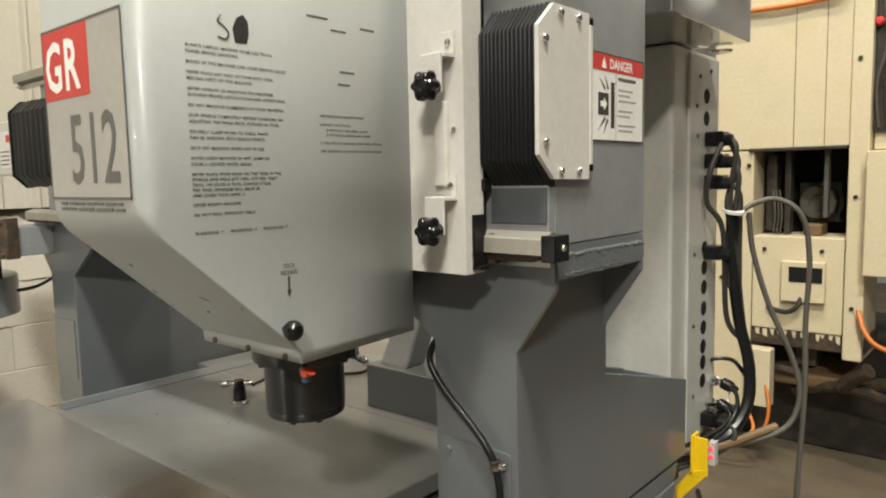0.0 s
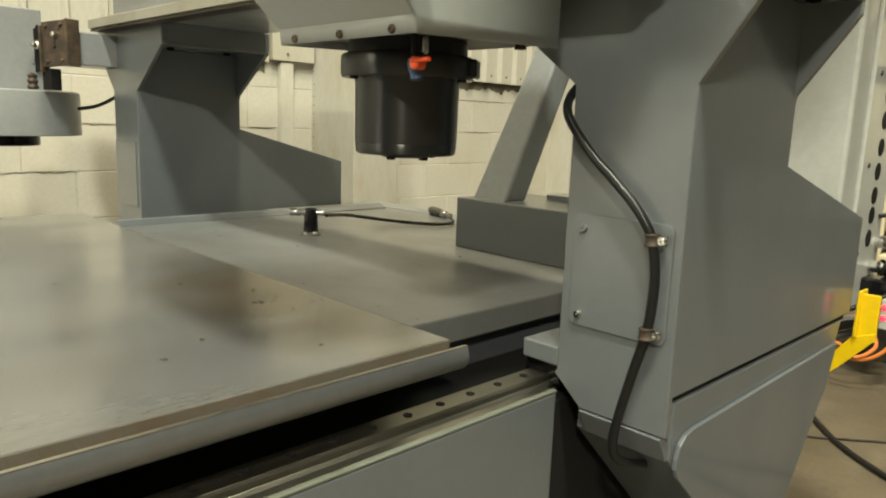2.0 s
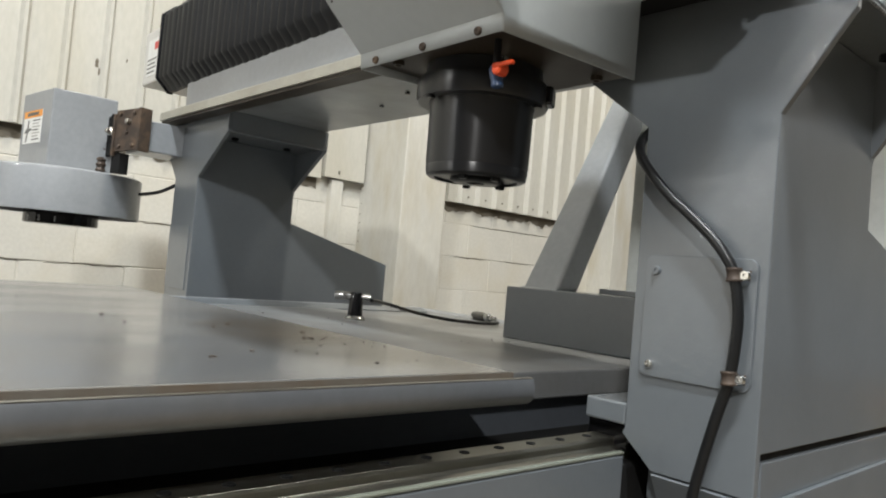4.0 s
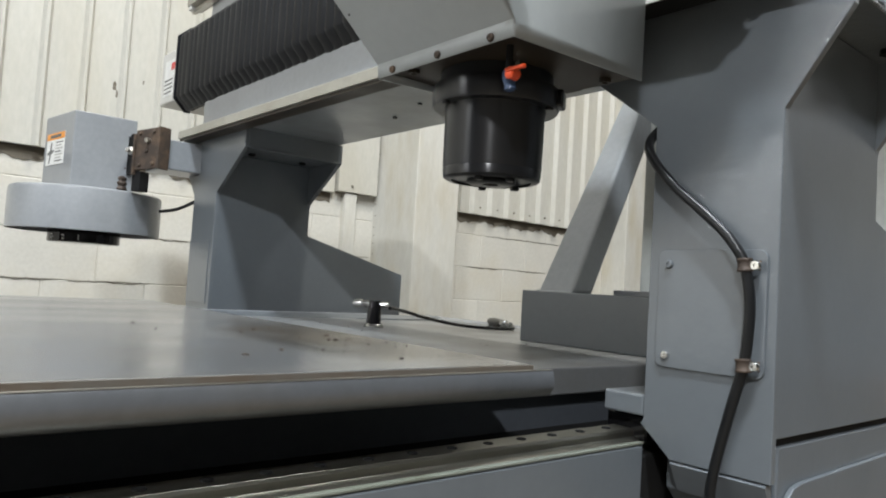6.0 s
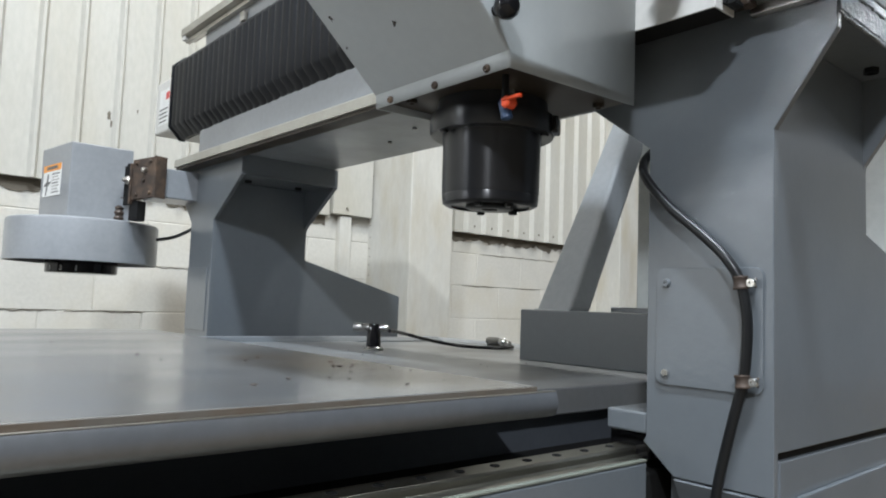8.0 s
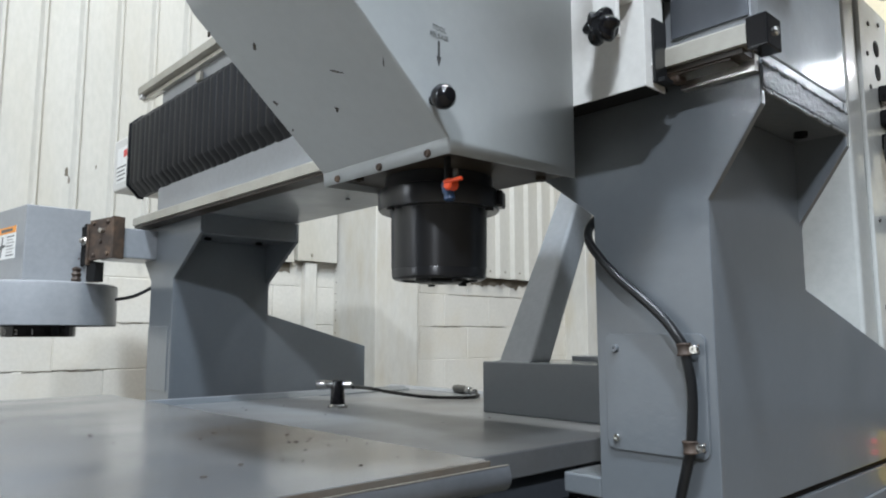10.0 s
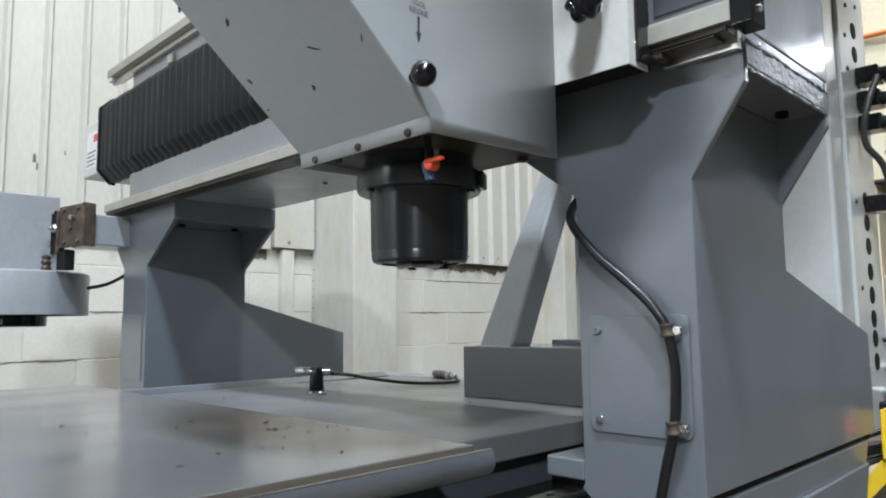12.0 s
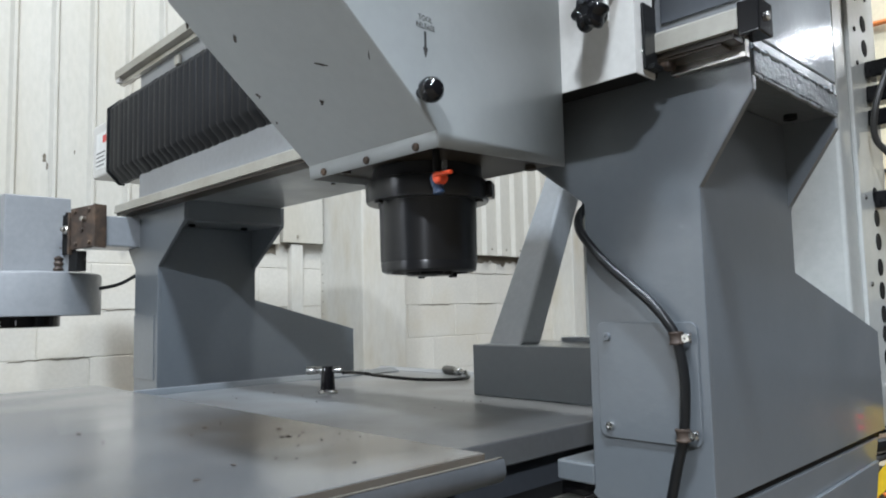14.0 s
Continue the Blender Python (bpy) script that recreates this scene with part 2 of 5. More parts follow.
def prism(points, axis, a, b_, bevel=0.0, bm=None, segments=2):
    """Extrudes a polygon along an axis from a to b_. The points hold the other two coordinates in order."""
    k = bmesh.new()

    def co(p, v):
        return {"x": (v, p[0], p[1]), "y": (p[0], v, p[1]), "z": (p[0], p[1], v)}[axis]

    v0, v1 = [k.verts.new(co(p, a)) for p in points], [k.verts.new(co(p, b_)) for p in points]
    k.faces.new(v0)
    k.faces.new(v1[::-1])
    n = len(points)
    for i in range(n):
        k.faces.new((v0[i], v1[i], v1[(i + 1) % n], v0[(i + 1) % n]))
    bmesh.ops.recalc_face_normals(k, faces=k.faces)
    finish(k, bevel, segments)
    return k if bm is None else merge(bm, k)


def turned(profile, m=None, sides=40, bm=None):
    """A lathe body round z from (radius, height) pairs."""
    k = bmesh.new()
    rings = []
    for r, z in profile:
        if r < 1e-6:
            rings.append([k.verts.new((0, 0, z))])
        else:
            rings.append([k.verts.new((r * math.cos(2 * math.pi * i / sides), r * math.sin(2 * math.pi * i / sides), z)) for i in range(sides)])
    for a, b_ in zip(rings, rings[1:]):
        for i in range(sides):
            j = (i + 1) % sides
            q = [a[i % len(a)], a[j % len(a)], b_[j % len(b_)], b_[i % len(b_)]]
            q = list(dict.fromkeys(q))
            if len(q) > 2:
                k.faces.new(q)
    for ring in (rings[0], rings[-1]):
        if len(ring) > 1:
            k.faces.new(ring)
    bmesh.ops.recalc_face_normals(k, faces=k.faces)
    if m is not None:
        k.transform(m)
    return k if bm is None else merge(bm, k)


def tube(points, radius, sides=10, bm=None, steps=8):
    """A round cable along a smooth line through the points."""
    pts = [Vector(p) for p in points]
    line = []
    for i in range(len(pts) - 1):
        p0, p1, p2, p3 = pts[max(i - 1, 0)], pts[i], pts[i + 1], pts[min(i + 2, len(pts) - 1)]
        for s in range(steps):
            t = s / steps
            line.append(0.5 * (2 * p1 + (p2 - p0) * t + (2 * p0 - 5 * p1 + 4 * p2 - p3) * t * t + (3 * p1 - p0 - 3 * p2 + p3) * t ** 3))
    line.append(pts[-1])
    k = bmesh.new()
    rings, side = [], None
    for i, p in enumerate(line):
        way = (line[min(i + 1, len(line) - 1)] - line[max(i - 1, 0)]).normalized()
        if side is None:
            side = way.orthogonal().normalized()
        side = (side - way * side.dot(way)).normalized()
        up = way.cross(side)
        rings.append([k.verts.new(p + radius * (math.cos(2 * math.pi * j / sides) * side + math.sin(2 * math.pi * j / sides) * up)) for j in range(sides)])
    for a, b_ in zip(rings, rings[1:]):
        for j in range(sides):
            k.faces.new((a[j], a[(j + 1) % sides], b_[(j + 1) % sides], b_[j]))
    k.faces.new(rings[0])
    k.faces.new(rings[-1][::-1])
    return k if bm is None else merge(bm, k)


FACE_X = Matrix(((0, 0, 1, 0), (1, 0, 0, 0), (0, 1, 0, 0), (0, 0, 0, 1)))   # writing on a face that looks to +x
FACE_Y = Matrix(((1, 0, 0, 0), (0, 0, -1, 0), (0, 1, 0, 0), (0, 0, 0, 1)))  # writing on a face that looks to -y


def writing(text, size, place, face, squeeze=1.0, bold=0.0, align="LEFT", spread=1.0):
    """Lettering as a flat mesh, 0.4 mm proud of its face."""
    cu = bpy.data.curves.new("lettering", "FONT")
    cu.body, cu.size, cu.align_x, cu.offset = text, size, align, bold
    cu.resolution_u, cu.space_character = 2, spread
    tmp = bpy.data.objects.new("lettering", cu)
    scene.collection.objects.link(tmp)
    me = bpy.data.meshes.new_from_object(tmp.evaluated_get(bpy.context.evaluated_depsgraph_get()))
    bpy.data.objects.remove(tmp)
    k = bmesh.new()
    k.from_mesh(me)
    bpy.data.meshes.remove(me)
    k.transform(Matrix.Translation(place) @ face @ Matrix.Diagonal((squeeze, 1, 1, 1)))
    return k


def screw(place, face, radius=0.006, height=0.004):
    """A round screw head with a cross recess, on a face."""
    m = Matrix.Translation(place) @ face
    k = turned([(radius, 0), (radius, height * 0.5), (radius * 0.8, height), (radius * 0.35, height), (radius * 0.3, height * 0.6), (0, height * 0.6)], m, 14)
    return k


# ---- the hall ----
floor = tagged(part("floor", box(-3.2, 6.5, -9.5, 9.5, -0.15, 0.0), CONCRETE), "worn brown-grey concrete workshop floor", "floor", kind="structure")
wall_west = tagged(part("wall_west", box(-3.15, -2.8522, -9.5, 9.5, 0.0, 7.0), MORTAR), "cream painted block wall with open joints", "wall", kind="structure")
# added walls and roof out of view; they close the hall and shape its light
tagged(part("wall_east", box(6.2, 6.5, -9.5, 9.5, 0.0, 7.0), UNSEEN_WALL), "unseen hall wall, toned for bounce and reflections", "wall", kind="structure")
tagged(part("wall_north", box(-2.86, 6.2, 9.2, 9.5, 0.0, 7.0), FAR_WALL), "unseen hall wall, toned for bounce and reflections", "wall", kind="structure")
tagged(part("wall_south", box(-2.86, 6.2, -9.5, -9.2, 0.0, 7.0), UNSEEN_WALL), "unseen hall wall, toned for bounce and reflections", "wall", kind="structure")
tagged(part("ceiling", box(-3.15, 6.5, -9.5, 9.5, 7.0, 7.2), CEILING), "unseen dark grey roof deck closing the hall", "ceiling", kind="structure")

WX = -2.85


def ribbed(y0, y1, z0, z1, first, pitch, rib, depth, foot):
    """A vertical metal sheet with raised ribs; it stands off the wall."""
    pts, y = [], first
    pts.append((WX + 0.03, y0))
    while y < y1:
        if y - foot > y0 and y + rib + foot < y1:
            pts += [(WX + 0.03, y - foot), (WX + 0.03 + depth, y), (WX + 0.03 + depth, y + rib), (WX + 0.03, y + rib + foot)]
        y += pitch
    pts.append((WX + 0.03, y1))
    return prism(pts + [(WX + 0.004, y1), (WX + 0.004, y0)], "z", z0, z1)


siding = thing("wall_cladding_1", "cream painted ribbed metal cladding sheet on the wall", "wall cladding", kind="structure")
part("sheet", ribbed(-3.4, 1.06, 1.325, 7.0, -3.103, 0.1535, 0.012, 0.022, 0.012), SIDING, siding)
for k in range(12):
    part("screw", screw((WX + 0.031, -0.95 + 0.1535 * k, 1.45), FACE_X, 0.007, 0.005), SIDING, siding)
siding_b = thing("wall_cladding_2", "cream painted flat cladding sheet beside the steel column", "wall cladding", kind="structure")
part("sheet", box(WX + 0.004, WX + 0.045, 1.075, 1.322, 1.335, 7.0, 0.003), SIDING, siding_b)
for z in (1.37, 1.62, 1.95):
    part("screw", screw((WX + 0.046, 1.16, z), FACE_X, 0.008, 0.005), STEEL, siding_b)
siding_c = thing("wall_cladding_3", "cream painted closely ribbed metal cladding sheet with grimy lower edge", "wall cladding", kind="structure")
part("sheet", ribbed(1.95, 5.4, 1.325, 7.0, 2.04, 0.15, 0.04, 0.025, 0.02), SIDING, siding_c)
for k in range(14):
    for dy in (0.05, 0.085):
        part("screw", screw((WX + 0.031, 2.03 + 0.15 * k + dy, 1.37), FACE_X, 0.006, 0.004), GRIME, siding_c)

# ragged dirt on the ledges under the cladding
for (a, b_), nm in (((-3.4, 1.06), "trim_1"), ((1.95, 5.0), "trim_2")):
    k = bmesh.new()
    y, up = a, []
    low = []
    while y < b_:
        up.append((y, 1.326))
        low.append((y, 1.278 + 0.028 * noise.noise(Vector((y * 7, 0.3, 1.7))) + 0.02 * noise.noise(Vector((y * 31, 0.9, 0.7)))))
        y += 0.012
    k = prism(up + low[::-1], "x", WX - 0.004, WX + 0.003)
    tagged(part(nm, k, GRIME), "ragged dark dirt along the ledge under the cladding", "dirt", kind="structure")

random.seed(21)
for y, z, s in ((-0.06, 1.63, 0.03), (-0.047, 1.6, 0.026), (-0.038, 1.65, 0.016), (0.057, 1.674, 0.012), (-0.5, 1.77, 0.008), (-0.32, 1.4, 0.014), (0.55, 1.5, 0.01), (2.3, 1.6, 0.02), (2.7, 1.75, 0.012), (0.75, 1.82, 0.014)):
    ring = [(y + s * 0.4 * random.uniform(0.4, 1) * math.cos(a), z + s * random.uniform(0.4, 1) * math.sin(a)) for a in [i * math.pi / 5 for i in range(10)]]
    part("scuff", prism(ring, "x", WX + 0.0295, WX + 0.0308), GRIME, siding if y < 1.5 else siding_c, "dull scuff in the paint")

pilaster = thing("wall_column", "cream painted boxed steel column standing against the wall", "column", kind="structure")
part("casing", box(WX - 0.005, -2.473, 1.335, 1.627, 0.0, 7.0, 0.006), PILASTER, pilaster)
for k in range(16):
    z = 0.85 + 0.055 * k
    part("mark", turned([(0.004, 0), (0.003, 0.002)], Matrix.Translation((-2.83 + 0.012 * math.sin(k * 3.1), 1.3348, z + 0.01 * math.sin(k * 5))) @ pose(0, 0, 0, 90), 8), GRIME, pilaster)
pilaster_b = thing("wall_column_2", "cream painted steel column against the ribbed wall cladding", "column", kind="structure")
part("casing", box(WX - 0.005, -2.65, 3.41, 3.7, 0.0, 7.0, 0.006), PILASTER, pilaster_b)
channel = tagged(part("wall_channel", prism([(WX - 0.004, 1.124), (WX + 0.035, 1.128), (WX + 0.035, 1.2), (WX - 0.004, 1.204)], "z", 0.0, 1.33, 0.004), PILASTER),
                 "cream painted metal channel running up the block wall", "channel", kind="structure")

# ---- ceiling lamps ----
def ceiling_lamp(z):
    lamp = thing("ceiling_light", "unseen white twin-tube fluorescent ceiling light, switched on", "ceiling light", group="ceiling lights")
    part("housing", prism([(-0.16, 0.06), (0.16, 0.06), (0.12, 0.13), (-0.12, 0.13)], "x", -0.46, 0.46, 0.006), BEIGE, lamp)
    for y in (-0.07, 0.07):
        part("tube", turned([(0.02, -0.44), (0.02, 0.44)], pose(0, y, 0.03, 0, 90), 16), LIGHT_TUBE, lamp)
    for x in (-0.35, 0.35):
        part("hanger", turned([(0.004, 0.13), (0.004, 7.0 - z)], pose(x, 0, 0), 8), STEEL, lamp)
    return lamp


for x, y, z, _, _ in LAMPS:
    ceiling_lamp(z).matrix_basis = pose(x, y, z)
for x, y, z, power, tint in LAMPS:
    ld = bpy.data.lights.new("lamp_light", "AREA")
    ld.shape, ld.size, ld.size_y, ld.energy, ld.color = "RECTANGLE", 0.9, 0.4, LAMP_WATTS * power, tint
    new("lamp_light", ld).matrix_world = pose(x, y, z - 0.01)

# ---- machine bed ----
bed = thing("machine_bed", "long grey steel router bed with worn table plate", "machine bed")
part("bed_top", box(-1.56, -0.367, -3.4, 0.405, 0.70, 0.745, 0.003), BED, bed, "glossy grey painted bed top")
part("rear_plate", box(-1.75, -0.367, 0.411, 0.86, 0.70, 0.742, 0.003), BED, bed)
part("bed_side", box(-1.54, -0.385, -3.4, 0.855, 0.35, 0.699), BED_SIDE_AND_SHADE, bed, "dark grey side of the bed")
part("table_plate", box(-1.68, -0.215, -3.4, -0.205, 0.7455, 0.775, 0.002), PLATE, bed, "worn bare steel table plate with brown stains")
part("plate_edge", box(-0.2146, -0.2135, -3.4, -0.206, 0.7465, 0.7742), PLATE_EDGE, bed, "rusty brown edge of the table plate")
part("plate_edge", box(-1.679, -0.216, -0.2046, -0.2035, 0.7465, 0.7742), PLATE_EDGE, bed)
part("edge_lip", prism([(-0.213, 0.7385), (-0.203, 0.737), (-0.195, 0.739), (-0.189, 0.744), (-0.186, 0.751), (-0.186, 0.759), (-0.1895, 0.7705), (-0.1945, 0.7705), (-0.193, 0.759), (-0.195, 0.749), (-0.204, 0.7445), (-0.213, 0.7448)], "y", -3.4, -0.195, 0.001), LIP, bed, "bent bright steel edge lip", smooth=True)
# paler steel strip paints the highlight along the lip's top edge
part("lip_edge", box(-0.1948, -0.1892, -3.4, -0.196, 0.7707, 0.7715, 0.0003), STEEL, bed, "bright strip for the glint on the lip's top edge")
# near-black body, so the shade under the table edge is in its colour
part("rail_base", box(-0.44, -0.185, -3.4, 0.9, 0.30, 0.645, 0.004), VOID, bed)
rail = part("guide_rail", prism([(-0.262, 0.645), (-0.26, 0.66), (-0.252, 0.664), (-0.252, 0.672), (-0.25, 0.676), (-0.216, 0.676), (-0.214, 0.672), (-0.214, 0.664), (-0.206, 0.66), (-0.204, 0.645)], "y", -3.4, 0.9, 0.0008), RAIL, bed, "oily ground steel guide rail")
for k in range(36):
    part("bolt_hole", turned([(0.0065, 0), (0.0065, 0.0012), (0.004, 0.0012), (0, 0.0005)], pose(-0.233, -2.0 + 0.06 * k, 0.676), 12), VOID, rail)
part("side_apron", box(-0.2, -0.178, -3.4, -0.006, 0.12, 0.662, 0.003), GREY, bed, "grey painted sheet apron below the rail")
part("apron_edge", box(-0.187, -0.1775, -3.4, -0.006, 0.6625, 0.666, 0.001), APRON_EDGE, bed, "pale oil-stained top edge of the apron")
part("oil_trough", prism([(-0.203, 0.6465), (-0.2005, 0.6465), (-0.2002, 0.6625), (-0.1875, 0.6622), (-0.1875, 0.6645), (-0.2015, 0.665)], "y", -3.4, -0.006), RAIL, bed)
part("foot_frame", box(-1.5, -0.22, -3.3, 0.85, 0.0, 0.12), BED_SIDE_AND_SHADE, bed)
part("rear_lip", prism([(0.82, 0.743), (0.86, 0.743), (0.862, 0.752), (0.855, 0.75), (0.84, 0.746)], "x", -1.75, -1.0, 0.0), BED, bed, "bent sheet lip at the end of the bed")

part("edge_fillet", prism([(-1.566, 0.7455), (-1.60, 0.757), (-1.606, 0.757), (-1.606, 0.742), (-1.566, 0.742)], "y", -0.14, 0.80, 0.001), GREY, bed)
random.seed(8)
weld = bmesh.new()
for i in range(130):
    c = bmesh.new()
    bmesh.ops.create_icosphere(c, subdivisions=1, radius=0.0045)
    c.transform(pose(-1.603 + random.uniform(-0.001, 0.001), -0.135 + i * 0.0048, 0.757) @ Matrix.Diagonal((1, 0.8, 0.6, 1)))
    merge(weld, c)
part("edge_weld", weld, CHANGER, bed, "bright ground weld bead", smooth=True)

# chips and crumbs of swarf lying on the table
random.seed(4)
k = bmesh.new()
for i in range(95):
    if i < 60:
        x, y = random.gauss(-0.5, 0.22), random.gauss(-0.28, 0.09)
    else:
        x, y = random.uniform(-1.55, -0.25), random.uniform(-1.3, 0.35)
    z = 0.775 if y < -0.206 else 0.745
    if -0.215 < y < -0.2 or x > (-0.22 if y < -0.2 else -0.375):
        continue
    s = random.choice((0.0008, 0.0011, 0.0014, 0.0018, 0.0026))
    c = bmesh.new()
    bmesh.ops.create_icosphere(c, subdivisions=1, radius=s)
    c.transform(pose(x, y, z + s * 0.35, 0, 0, random.uniform(0, 180)) @ Matrix.Diagonal((random.uniform(0.8, 2.4), 1, 0.5, 1)))
    merge(k, c)
tagged(part("metal_chips", k, CHIP), "small rusty brown chips scattered on the table plate", "chips", kind="stuff")

# ---- gantry ----
gantry = thing("gantry", "dark grey steel gantry with two flared columns and a cross beam", "gantry")


def column(x0, right, left, shelf, back=0.326):
    """A flared box column: x0 is the x of its right face, its left face lies 0.185 further left;
    right and left say how far each side flares out below the beam, shelf is the underside of the top plate."""
    a, w = x0, 0.185
    zr, zl = (1.236 if right < 0.1 else 1.247), (1.236 if left < 0.1 else 1.247)
    flare = [(a, 1.12), (a + right, zr), (a + right, 1.308), (a - w - left, 1.308), (a - w - left, zl), (a - w, 1.12)]
    front = [(a - w, 0.697), (a - w - 0.004, 0.69), (a - 0.14, 0.648), (a, 0.648)] + flare
    col = part("column", prism(front, "y", 0.0, 0.012, 0.0015), GREY, gantry, "grey painted flared column")
    part("back_flange", prism([(a - w + 0.002, 1.108), (a - 0.002, 1.108)] + flare, "y", back, back + 0.014, 0.0015), GREY, col)
    side = [(0.011, 0.703), (0.011, shelf - 0.001), (back + 0.001, shelf - 0.001), (back + 0.001, 1.13), (back + 0.012, 1.12), (back + 0.012, 1.012), (0.757, 0.90), (0.757, 0.703)]
    part("side_plate", prism(side, "x", a - 0.013, a - 0.001, 0.0015), SIDE_GREY, col)
    part("side_plate", prism(side, "x", a - w + 0.001, a - w + 0.013, 0.0015), GREY, col)
    part("rear_plate", prism([(0.744, 0.703), (0.756, 0.703), (0.756, 0.897), (0.744, 0.9)], "x", a - w + 0.014, a - 0.014), GREY, col)
    part("top_plate", box(a - w - left + 0.002, a + right - 0.001, 0.0125, back - 0.0005, shelf, 1.3085), GREY, col)
    for y in (0.075, 0.255):
        part("bolt", turned([(0.011, 0), (0.011, -0.008), (0.006, -0.008), (0.006, -0.004), (0, -0.004)], pose(a + 0.4 * right, y, shelf - 0.0001), 6), BLACK, col)
    # welds along the seams under the flare
    random.seed(int(abs(x0) * 10) + 2)
    weld = bmesh.new()
    for i in range(int((back + 0.01) / 0.0073)):
        c = bmesh.new()
        bmesh.ops.create_icosphere(c, subdivisions=1, radius=0.006)
        c.transform(pose(a + right - 0.001, 0.006 + i * 0.0073, shelf + random.uniform(-0.001, 0.001)) @ Matrix.Diagonal((0.6, 0.9, 0.8, 1)))
        merge(weld, c)
    part("weld", weld, GREY, col, smooth=True)
    return col


right_col = column(0.0, 0.078, 0.172, 1.2565, 0.314)
left_col = column(-1.782, 0.186, 0.12, 1.2495)
part("access_patch", box(-1.964, -1.803, -0.003, 0.0, 0.765, 0.968, 0.001), GREY, left_col, "flat access plate")

# foot and skirt of the column that rides the rail
part("foot_plate", box(-0.254, -0.186, 0.001, 0.30, 0.70, 0.73, 0.003), GREY, right_col)
part("slide_block", box(-0.262, -0.19, 0.02, 0.2, 0.66, 0.699, 0.004), BLACK, right_col, "black slide block on the rail")
part("skirt", prism([(0.0, 0.646), (-0.002, 0.644), (0.02, 0.606), (0.024, 0.61), (0.012, 0.646)], "x", -0.138, -0.006), GREY, right_col)
part("lower_body", prism([(0.27, 0.355), (0.36, 0.2), (0.37, 0.2), (0.5, 0.38), (0.655, 0.56), (0.7, 0.655), (0.72, 0.692), (0.026, 0.692), (0.026, 0.605)], "x", -0.16, -0.004, 0.003), SIDE_GREY, right_col)
# black strip that paints the shade in the gap below the column
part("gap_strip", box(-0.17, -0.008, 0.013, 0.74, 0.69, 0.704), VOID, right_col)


def rounded_rect(u0, u1, v0, v1, r, steps=5):
    pts = []
    for cu, cv, s in ((u1 - r, v1 - r, 0), (u0 + r, v1 - r, 90), (u0 + r, v0 + r, 180), (u1 - r, v0 + r, 270)):
        for i in range(steps + 1):
            t = radians(s + 90 * i / steps)
            pts.append((cu + r * math.cos(t), cv + r * math.sin(t)))
    return pts


part("side_cover", prism([(0.365, 0.205), (0.49, 0.38), (0.645, 0.565), (0.685, 0.652), (0.08, 0.642), (0.058, 0.638), (0.042, 0.626), (0.035, 0.606), (0.035, 0.592), (0.043, 0.576), (0.06, 0.56), (0.275, 0.36)], "x", -0.0035, 0.004, 0.0015), SIDE_GREY, right_col, "sheet cover with rounded corners")

# cable plate on the front
plate = part("cable_plate", prism(rounded_rect(-0.168, -0.012, 0.775, 0.94, 0.012), "y", -0.004, 0.0, 0.0008), GREY, right_col, "grey screwed cover plate")
for x in (-0.151,):
    for z in (0.919, 0.792):
        part("screw", screw((x, -0.004, z), FACE_Y, 0.0062, 0.005), GREY if z > 0.9 else BRIGHT, plate, smooth=True)

# beam
beam = part("beam", box(-1.89, 0.078, 0.0, 0.33, 1.309, 1.812, 0.003), BEAM_PAINT, gantry, "grey painted cross beam")
part("front_web", box(-1.89, 0.079, -0.02, -0.001, 1.33, 1.764, 0.002), CHANGER, beam)


def sagging(k):
    """Lets a way drop a little towards the near end of the beam, as it is fitted."""
    for v in k.verts:
        v.co.z -= 0.0105 * (v.co.x + 2.02) / 2.1
    return k


part("lower_way", sagging(prism([(-0.052, 1.309), (-0.051, 1.334), (-0.048, 1.337), (-0.02, 1.345), (-0.0205, 1.309)], "x", -2.02, 0.085, 0.0008)), CREAM_RAIL, beam, "pale ground steel way")
part("lower_way_groove", sagging(box(-2.018, 0.076, -0.045, -0.0005, 1.301, 1.3085)), OILY, beam)
part("upper_way", prism([(-0.052, 1.773), (-0.052, 1.799), (-0.03, 1.806), (-0.001, 1.806), (-0.001, 1.765), (-0.02, 1.765)], "x", -2.035, 0.077, 0.0008), CREAM_RAIL, beam, "pale ground steel way")
part("upper_way_groove", box(-2.03, 0.07, -0.036, -0.0215, 1.752, 1.7645), STEEL, beam)
part("way_clip", box(-2.028, -2.005, -0.05, -0.022, 1.757, 1.7725, 0.002), BEIGE, beam)
random.seed(17)
for z, r_ in ((1.2905, 0.004), (1.2595, 0.003)):
    part("beam_weld", tube([(0.0775 + random.uniform(-0.0012, 0.0012), 0.003 + 0.006 * i, z + random.uniform(-0.0016, 0.0016)) for i in range(54)], r_, 8, steps=2), PEEL, beam, "glossy painted weld bead", smooth=True)
part("end_strip", box(0.0782, 0.0802, 0.003, 0.325, 1.259, 1.2905, 0.0008), PEEL, beam, "thickly painted edge strip with orange-peel gloss")
part("way_packing", box(-0.026, 0.0775, -0.014, -0.0005, 1.275, 1.2995, 0.001), STEEL, beam, "dull steel packing under the way")
part("way_grease", box(-0.03, 0.06, -0.044, -0.013, 1.2865, 1.2898, 0.001), OILY, beam, "dark grease under the way")
part("way_end", box(0.0855, 0.112, -0.055, -0.012, 1.289, 1.331, 0.002), BLACK, beam, "black end stop")
part("stop_screw", screw((0.112, -0.032, 1.311), FACE_X, 0.006, 0.004), BRIGHT, beam)
part("beam_bolt", turned([(0.006, 0), (0.006, -0.004), (0, -0.004)], pose(-0.95, 0.15, 1.3088), 10), BLACK, beam)
